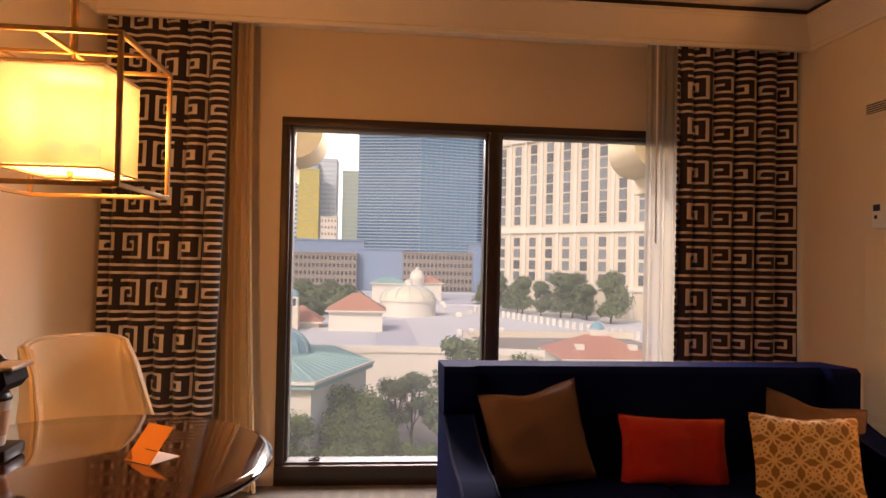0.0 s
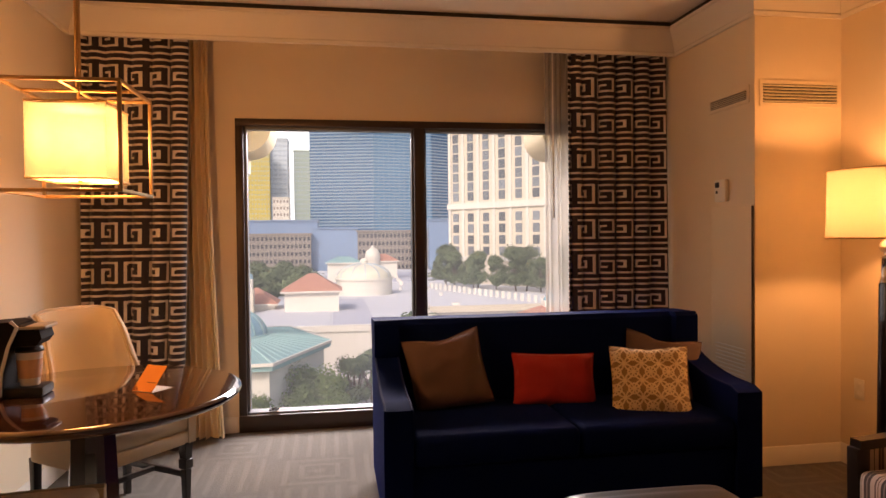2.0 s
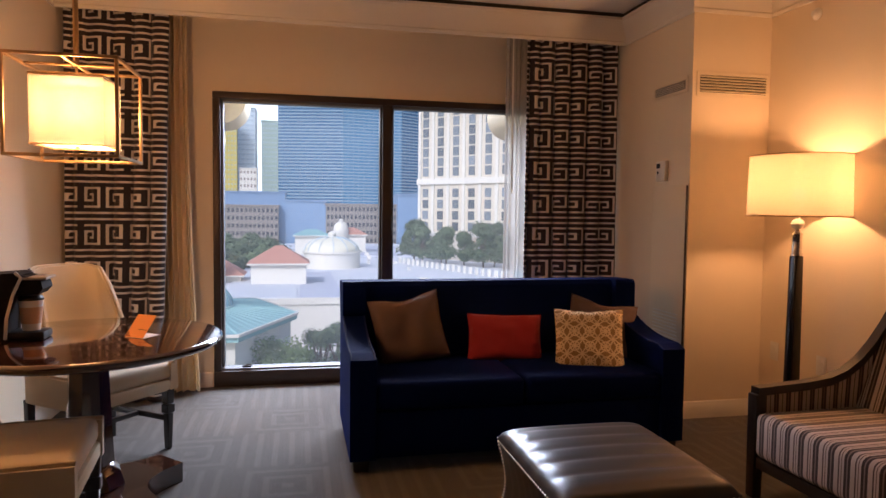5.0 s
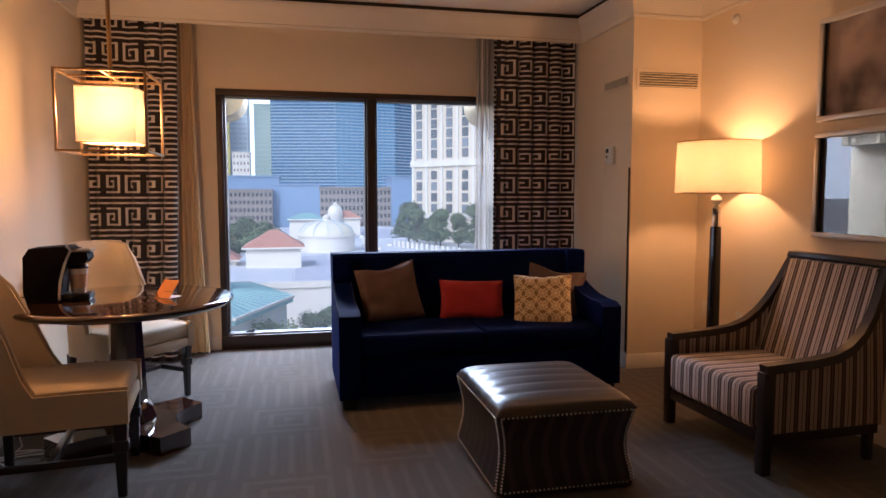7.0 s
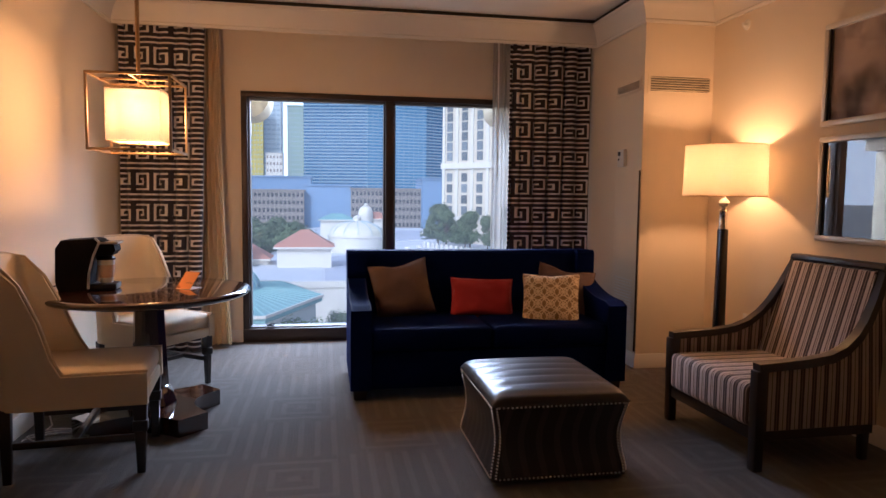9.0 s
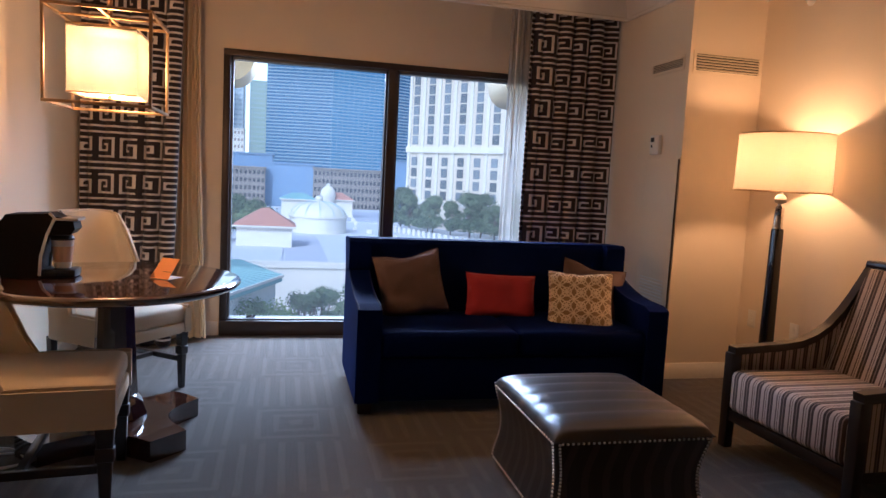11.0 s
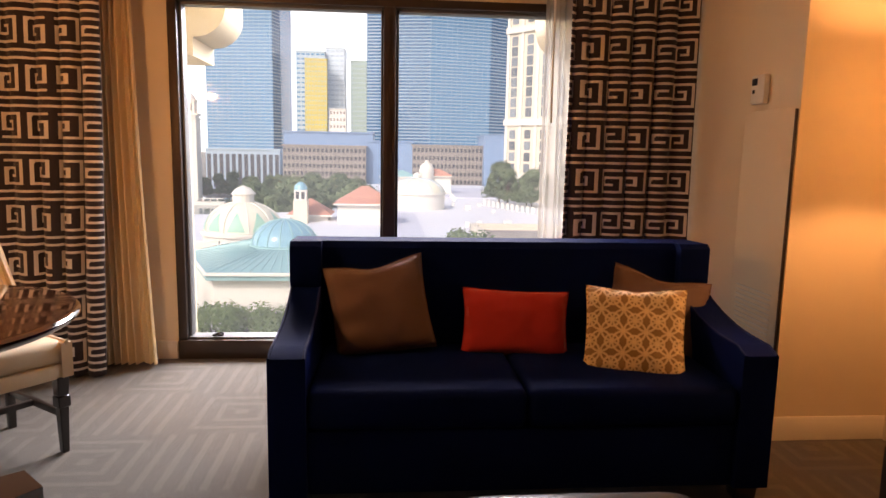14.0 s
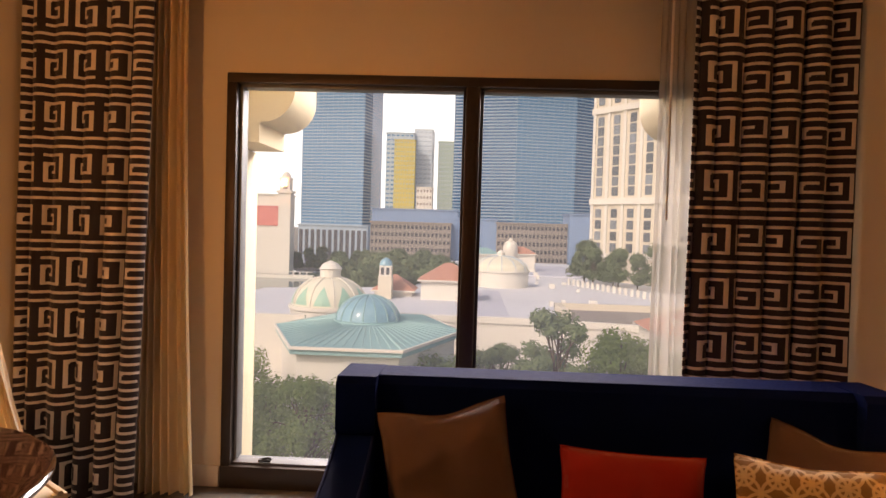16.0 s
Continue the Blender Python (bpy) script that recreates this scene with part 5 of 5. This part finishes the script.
# cream hotel wing, seen at a slant
A, B = Vector((41.5, 231)), Vector((82, 176))
HL, HD = (B - A).length, (B - A).normalized()
hotel = thing("hotel_wing", "cream stucco hotel wing with tall window columns and pale bands", "hotel", pose(A.x, A.y, GZ))
quad_block("wall", (0, 0), B - A, 25, 0, 110, CREAMW, hotel)
for z in (17.0, 34.4, 64.6):
    quad_block("band", -HD * 0.5, B - A, 0.5, z, z + (2.0 if z > 30 else 1.2), CREAMW2, hotel, lift=0.8)
cols, rowz = 10, [18.8 + 3.75 * k for k in range(4)] + [37.2 + 3.35 * k for k in range(8)] + [67.5 + 3.45 * k for k in range(9)]
pw = HL / cols
wfirst = quad_block("window", (0, 0), HD * pw * 0.36, 0.3, 0, 2.85, HWIN, hotel, lift=0.25)
wfirst.matrix_local = pose(HD.x * pw * 0.29, HD.y * pw * 0.29, rowz[0])
pil = quad_block("pilaster", (0, 0), HD * pw * 0.16, 0.3, 0, 110, CREAMW2, hotel, lift=0.55)
for i in range(cols):
    q = HD * (pw * (i + 0.29))
    if i:
        share("pilaster", pil, hotel, pose(HD.x * pw * (i - 0.08), HD.y * pw * (i - 0.08), 0))
    for j, z in enumerate(rowz):
        if i or j:
            share("window", wfirst, hotel, pose(q.x, q.y, z))

# lake and causeway
bm = bmesh.new()
vs = [bm.verts.new(p) for p in ((-170, 150, GZ + 0.15), (-40, 150, GZ + 0.15), (-60, 350, GZ + 0.15), (-210, 350, GZ + 0.15))]
bm.faces.new(vs)
setting("water", bm, WATER, "grey-green lake in front of the hotel", "water")
cw = thing("causeway", "pale causeway with a balustrade across the lake", "bridge", pose(-160, 300, GZ))
block("deck", (0, 90, 0, 4, 0.1, 1.6), CREAMW2, cw, 0)
fp = block("post", (0, 0.6, -0.1, 0.3, 1.6, 3.0), CREAMW2, cw, 0)
for k in range(1, 30):
    share("post", fp, cw, pose(3 * k, 0, 0))
block("handrail", (0, 90, -0.2, 0.4, 3.0, 3.3), CREAMW2, cw, 0)

# the flat-roofed hotel base
base = thing("podium_building", "low building with wide white flat roofs and a curved wall", "building", pose(0, 0, GZ))
RZ = 9.0
bm = bmesh.new()
edge = []
for k in range(25):
    t = k / 24
    edge.append((-50 + 118 * t, 94 + 25 * math.sin(math.pi * (0.12 + 0.86 * t)) ** 1.0))
outline = edge + [(84, 150), (64, 230), (46, 330), (-14, 330), (-14, 180), (-50, 165)]
extrude_profile(bm, outline, 2, 0, RZ - 0.4)
part("wall", bm, CREAMW2, base, "curved cream wall")
bm = bmesh.new()
extrude_profile(bm, outline, 2, RZ - 0.4, RZ)
part("roof", bm, ROOFW, base, "white roof membrane")
bm = bmesh.new()
for p, q in zip(edge, edge[1:]):
    a, b = Vector(p), Vector(q)
    d = (b - a).normalized()
    n = Vector((-d.y, d.x)) * 1.0
    pts = [a - n * 0.3, b - n * 0.3, b + n, a + n]
    lo, hi = [bm.verts.new((*v, RZ - 0.4)) for v in pts], [bm.verts.new((*v, RZ + 0.7)) for v in pts]
    bm.faces.new(hi)
    for i in range(4):
        bm.faces.new((lo[i], lo[(i + 1) % 4], hi[(i + 1) % 4], hi[i]))
part("parapet", bm, CREAMW2, base)
for d, m in (((0.5, 8.5, 124, 176, RZ, RZ + 0.15), ROOFG), ((19.7, 54, 121, 138, RZ, RZ + 0.2), TAUPE), ((-14, 0, 124, 170, RZ, RZ + 0.25), ROOFW), ((14, 42, 236, 300, RZ, RZ + 0.3), ROOFG)):
    block("roof_field", d, m, base, 0)
block("roof_kerb", (18.5, 55, 138, 139.2, RZ, RZ + 1.5), CREAMW, base, 0, "tan roof kerb")
block("roof_kerb", (18.5, 19.7, 123, 139, RZ, RZ + 1.5), CREAMW, base, 0, "tan roof kerb")
rnd = random.Random(4)
first = block("roof_unit", (-0.8, 0.8, -0.8, 0.8, 0, 1.3), CREAMW2, base, 0.1)
first.matrix_local = pose(24, 190, RZ)
for k in range(14):
    share("roof_unit", first, base, pose(rnd.uniform(16, 42), rnd.uniform(135, 300), RZ) @ Matrix.Diagonal((rnd.uniform(0.4, 1.1), rnd.uniform(0.4, 1.1), rnd.uniform(0.5, 1.1), 1)))
post = block("balustrade_post", (-0.35, 0.35, -0.35, 0.35, 0, 1.8), CREAMW2, base, 0)
post.matrix_local = pose(31, 205, RZ)
for k in range(1, 30):
    share("balustrade_post", post, base, pose(31 + 0.95 * k, 205 - 2.6 * k, RZ))


def hip_roof(name, label, x, y, w, d, z0, hw, hr, material=TERRA, group=""):
    t = thing(name, label, "pavilion", pose(x, y, z0), group)
    block("wall", (-w / 2, w / 2, -d / 2, d / 2, 0, hw), CREAMW2, t, 0)
    bm = bmesh.new()
    o = 0.8
    lo = [bm.verts.new(p) for p in ((-w / 2 - o, -d / 2 - o, hw), (w / 2 + o, -d / 2 - o, hw), (w / 2 + o, d / 2 + o, hw), (-w / 2 - o, d / 2 + o, hw))]
    rx = max(0.3, w / 2 - d / 2)
    hi = [bm.verts.new((-rx, 0, hw + hr)), bm.verts.new((rx, 0, hw + hr))]
    for f in ((lo[0], lo[1], hi[1], hi[0]), (lo[1], lo[2], hi[1]), (lo[2], lo[3], hi[0], hi[1]), (lo[3], lo[0], hi[0]), lo):
        bm.faces.new(f)
    part("roof", bm, material, t, "weathered tile roof")
    for s in (-1, 1):
        block("eave", (-w / 2 - o, w / 2 + o, s * (d / 2 + o) - 0.15, s * (d / 2 + o) + 0.15, hw - 0.35, hw), CREAMW2, t, 0)
    return t


hip_roof("tiled_pavilion", "cream pavilion with a pink tiled hipped roof", -3.9, 152, 11.6, 10, -15, 4.7, 3.6)
hip_roof("tiled_pavilion", "cream pavilion with a pink tiled hipped roof by the lake", -16.5, 157, 8.5, 8, -18, 4.6, 3.4)
hip_roof("tiled_pavilion", "small tiled pavilion on the roof", 20, 262, 11, 8, -15, 7.0, 2.6)
hip_roof("tiled_pavilion", "low teal roofed pavilion", 5, 250, 12, 8, -15, 7, 2.2, TEAL)
op = hip_roof("tiled_pavilion", "orange tiled roof with a white lantern", 34.2, 100, 13.2, 12, -16.2, 3.6, 3.2)
block("lantern", (-1.3, 1.3, -1.0, 1.0, 6.2, 7.3), CREAMW2, op, 0.1, "white roof lantern")
bm = bmesh.new()
lathe(bm, [(1.2, 7.3), (0.9, 7.9), (0.05, 8.5)], 12)
part("lantern_cap", bm, DOMEGL, op, smooth=True)
for k in (-1, 1):
    block("dormer", (k * 4 - 0.6, k * 4 + 0.6, -4.6, -3.4, 4.3, 5.4), CREAMW2, op, 0)


def dome(label, x, y, z, r, hd, drum, mat_shell, mat_panel, ribs=12, lantern=0.0, panel=0.0):
    t = thing("domed_roof", label, "dome", pose(x, y, z))
    bm = bmesh.new()
    lathe(bm, [(r * 1.03, 0), (r * 1.03, drum * 0.85), (r * 1.08, drum * 0.88), (r * 1.08, drum), (r * 0.95, drum)], 48)
    part("drum", bm, CREAMW2, t, smooth=True)
    bm = bmesh.new()
    prof = [(r * math.cos(a), drum + hd * math.sin(a)) for a in [math.pi / 2 * k / 10 for k in range(10)]] + [(r * 0.03, drum + hd)]
    lathe(bm, prof, 48)
    part("shell", bm, mat_shell, t, smooth=True)
    bm = bmesh.new()
    tube(bm, [(q * 1.012, 0, zz + 0.04) for q, zz in prof], r * 0.016, 5)
    rib = part("rib", bm, mat_panel, t)
    for k in range(1, ribs):
        share("rib", rib, t, pose(0, 0, 0, 0, 0, 360 * k / ribs))
    if panel:
        bm = bmesh.new()
        da = math.pi / ribs * 0.72
        vs = []
        for j in range(7):
            f = j / 6
            a = panel * (0.08 + 0.92 * f)
            ww = da * (1 - f) ** 0.8
            q, zz = r * math.cos(a) * 1.012, drum + hd * math.sin(a) * 1.012
            vs.append([bm.verts.new((q * math.cos(s * ww), q * math.sin(s * ww), zz)) for s in (-1, 0, 1)])
        for a, b in zip(vs, vs[1:]):
            for i in range(2):
                bm.faces.new((a[i], a[i + 1], b[i + 1], b[i]))
        first = part("dome_panel", bm, DOMEG, t)
        first.matrix_local = pose(0, 0, 0, 0, 0, 180 / ribs)
        for k in range(1, ribs):
            share("dome_panel", first, t, pose(0, 0, 0, 0, 0, 360 * (k + 0.5) / ribs))
    if lantern:
        bm = bmesh.new()
        lathe(bm, [(lantern, drum + hd * 0.97), (lantern, drum + hd * 0.97 + lantern * 0.7), (lantern * 1.15, drum + hd + lantern * 0.7), (lantern * 0.7, drum + hd + lantern * 1.2), (0.02, drum + hd + lantern * 1.5)], 16)
        part("lantern", bm, CREAMW2, t)
    return t


dome("ivory dome with mint green panels and a lantern", -22.4, 112, -17.0, 6.3, 4.7, 4.9, DOMEW, CREAMW2, 10, 1.75, 0.75)
dome("low ivory and blue dome on a round drum on the white roof", 9.6, 192, -15, 7.7, 3.9, 4.8, DOMEW, PALEB, 12, 1.1)
dome("small white dome with a lantern on the far roof", 16.1, 258, -14.0, 2.7, 3.0, 8.0, CREAMW2, CREAMW2, 8, 0.7)
# teal copper roof with a glass dome
tr = thing("copper_roof", "teal copper hexagonal roof with a blue glass dome", "roof", pose(-10.6, 77, -16.5))
STRETCH = 1.45
bm = bmesh.new()
lathe(bm, [(10.0, -6.0), (10.0, 5.25)], 6)
bmesh.ops.scale(bm, vec=(1.0, STRETCH, 1), verts=bm.verts)
part("wall", bm, CREAMW2, tr)
bm = bmesh.new()
lathe(bm, [(10.0, 5.2), (10.75, 5.3), (10.75, 6.0), (4.1, 6.9), (0.01, 6.9)], 6)
bmesh.ops.scale(bm, vec=(1.0, STRETCH, 1), verts=bm.verts)
part("copper_sheet", bm, TEAL, tr, "green copper sheet")
bm = bmesh.new()
lathe(bm, [(10.8, 5.8), (10.95, 5.8), (10.95, 6.08), (10.7, 6.08)], 6)
bmesh.ops.scale(bm, vec=(1.0, STRETCH, 1), verts=bm.verts)
part("gutter", bm, CREAMW2, tr, "pale eaves gutter")
corner6 = [Vector((math.cos(math.pi * k / 3), STRETCH * math.sin(math.pi * k / 3))) for k in range(6)]
for k in (2, 3, 4, 5, 0):
    for j in range(11):
        e = corner6[k].lerp(corner6[(k + 1) % 6], j / 11)
        bm = bmesh.new()
        tube(bm, [(e.x * 10.7, e.y * 10.7, 6.03), (e.x * 4.1, e.y * 4.1, 6.94)], 0.05 if j else 0.11, 5)
        part("seam", bm, SEAM, tr)
bm = bmesh.new()
lathe(bm, [(3.95, 6.6), (3.95, 7.0), (3.75, 7.1)], 32)
part("dome_ring", bm, TEAL, tr, "copper ring below the glass dome")
bm = bmesh.new()
prof = [(3.7 * math.cos(a), 7.0 + 2.85 * math.sin(a)) for a in [math.pi / 2 * k / 9 for k in range(9)]] + [(0.05, 9.85)]
lathe(bm, prof, 32)
gd = part("glass_dome", bm, DOMEGL, tr, "ribbed blue glass dome", smooth=True)
bm = bmesh.new()
tube(bm, [(q * 1.01, 0, z) for q, z in prof], 0.07, 5)
rib = part("rib", bm, TEAL, gd)
for k in range(1, 16):
    share("rib", rib, gd, pose(0, 0, 0, 0, 0, 22.5 * k))
cup_t = thing("cupola", "small cream cupola with a blue dome", "cupola", pose(-17.9, 150, GZ + 1.6))
block("shaft", (-1.5, 1.5, -1.5, 1.5, -1.6, 12.5), CREAMW, cup_t, 0)
block("lantern", (-1.3, 1.3, -1.3, 1.3, 12.5, 14.8), CREAMW2, cup_t, 0)
for k in (-1, 1):
    block("opening", (k * 0.6 - 0.35, k * 0.6 + 0.35, -1.4, -1.25, 12.8, 14.4), DARKW, cup_t, 0)
bm = bmesh.new()
lathe(bm, [(1.5, 14.8), (1.3, 15.7), (0.7, 16.3), (0.03, 16.6)], 16)
part("dome", bm, DOMEGL, cup_t, smooth=True)
bm = bmesh.new()
box(bm, -70, -20, 85, 85.8, GZ, -10.4)
setting("trim_garden_wall", bm, CREAMW2, "long cream garden wall", "wall")
bm = bmesh.new()
box(bm, -70, 90, 22, 60, GZ + 0.02, GZ + 0.06)
setting("road", bm, TAUPE, "grey service road below the window", "road")


# ---- trees ----
def tree_meshes(seed, hgt, spread, clumps, leaves, leaf, material, trunk_share=0.4):
    rnd = random.Random(seed)
    bm = bmesh.new()
    lean = Vector((rnd.uniform(-0.08, 0.08), rnd.uniform(-0.08, 0.08), 1))
    top = hgt * 0.8
    pts = [lean * (top * k / 6) + Vector((rnd.uniform(-0.1, 0.1), rnd.uniform(-0.1, 0.1), 0)) * (k > 0) for k in range(7)]
    rad = [hgt * 0.022 * (1 - 0.8 * k / 6) for k in range(7)]
    for k in range(6):
        tube(bm, [pts[k], pts[k + 1]], rad[k], 7)
    cents = []
    for k in range(clumps):
        a = rnd.uniform(0, 2 * math.pi)
        zz = hgt * (trunk_share + (0.95 - trunk_share) * rnd.random())
        w = spread * math.sin(math.pi * min(1, max(0.12, (zz / hgt - trunk_share + 0.12) / (1.12 - trunk_share)))) ** 0.7
        rr = w * rnd.uniform(0.25, 1.0)
        c = Vector((rr * math.cos(a), rr * math.sin(a), zz))
        cents.append((c, spread * rnd.uniform(0.22, 0.42)))
        s = pts[2 + k % 4]
        tube(bm, [s, s.lerp(c, 0.5) + Vector((0, 0, 0.3)), c], hgt * 0.006, 5)
    trunk = bpy.data.meshes.new("trunk")
    bm.to_mesh(trunk)
    bm.free()
    trunk.materials.append(BARK)
    verts, faces = [], []
    for c, r in cents:
        for _ in range(leaves):
            v = Vector((rnd.gauss(0, 1), rnd.gauss(0, 1), rnd.gauss(0, 0.75))).normalized() * r * rnd.uniform(0.45, 1.05)
            p = c + v
            n = (v.normalized() + Vector((rnd.uniform(-0.7, 0.7), rnd.uniform(-0.7, 0.7), rnd.uniform(-0.2, 0.9)))).normalized()
            t = n.orthogonal().normalized()
            t = (Matrix.Rotation(rnd.uniform(0, 6.28), 3, n) @ t)
            b = n.cross(t)
            s = leaf * rnd.uniform(0.6, 1.3)
            i = len(verts)
            verts += [p - t * s, p - b * s * 0.45, p + t * s, p + b * s * 0.45]
            faces.append((i, i + 1, i + 2, i + 3))
    crown = bpy.data.meshes.new("crown")
    crown.from_pydata([tuple(v) for v in verts], [], faces)
    crown.materials.append(material)
    return trunk, crown


KINDS = [tree_meshes(1, 11, 4.6, 34, 330, 0.20, LEAF, 0.25), tree_meshes(2, 10, 4.0, 28, 330, 0.19, LEAF, 0.3), tree_meshes(3, 9, 2.6, 16, 260, 0.18, LEAFD, 0.55), tree_meshes(5, 9, 4.2, 26, 220, 0.30, LEAFD, 0.2)]


def tree(kind, x, y, z, s, turn, label):
    t = thing("tree", label, "tree", pose(x, y, z, 0, 0, turn) @ Matrix.Scale(s, 4), "trees outside")
    for nm, me in zip(("trunk", "crown"), KINDS[kind]):
        o = new(nm, me)
        o.parent = t


rnd = random.Random(21)
NEAR = [(0, -3.0, 70, 1.12), (0, -8, 64, 1.0), (1, 0.5, 66, 0.95), (1, -1.5, 60, 0.85), (0, -13, 60, 1.05), (1, -18, 62, 1.0), (0, 4.2, 62, 0.75), (1, -6, 57, 0.8), (0, -22, 66, 1.15), (1, -2.5, 68, 1.05),
        (2, 3.2, 80, 1.25), (2, 5.0, 84, 1.2), (2, 11.4, 80, 1.75), (2, 8.6, 78, 1.2), (1, 17.8, 77, 1.38), (1, 21.5, 76, 1.3), (0, 25, 72, 1.1), (1, 13.5, 70, 0.8)]
for k, x, y, s in NEAR:
    tree(k, x, y, GZ, s, rnd.uniform(0, 360), "leafy green garden tree below the window" if k != 2 else "slender pine with an open crown")
for k in range(9):
    x = 36 + 3.3 * k + rnd.uniform(-1, 1)
    tree(3, x, 212 - 4.4 * k + rnd.uniform(-4, 4), -15, rnd.uniform(1.0, 1.5), rnd.uniform(0, 360), "dark green tree in the row before the hotel")
for k in range(24):
    tree(3, -30 + 1.5 * k + rnd.uniform(-2, 2) - 8, 205 + rnd.uniform(-22, 40), GZ, rnd.uniform(1.4, 1.9), rnd.uniform(0, 360), "dark green tree among the roofs")
for k in range(14):
    tree(3, -95 + 5.0 * k + rnd.uniform(-2, 2), 352 + rnd.uniform(-6, 8), GZ, rnd.uniform(1.0, 1.5), rnd.uniform(0, 360), "dark green tree by the lake")
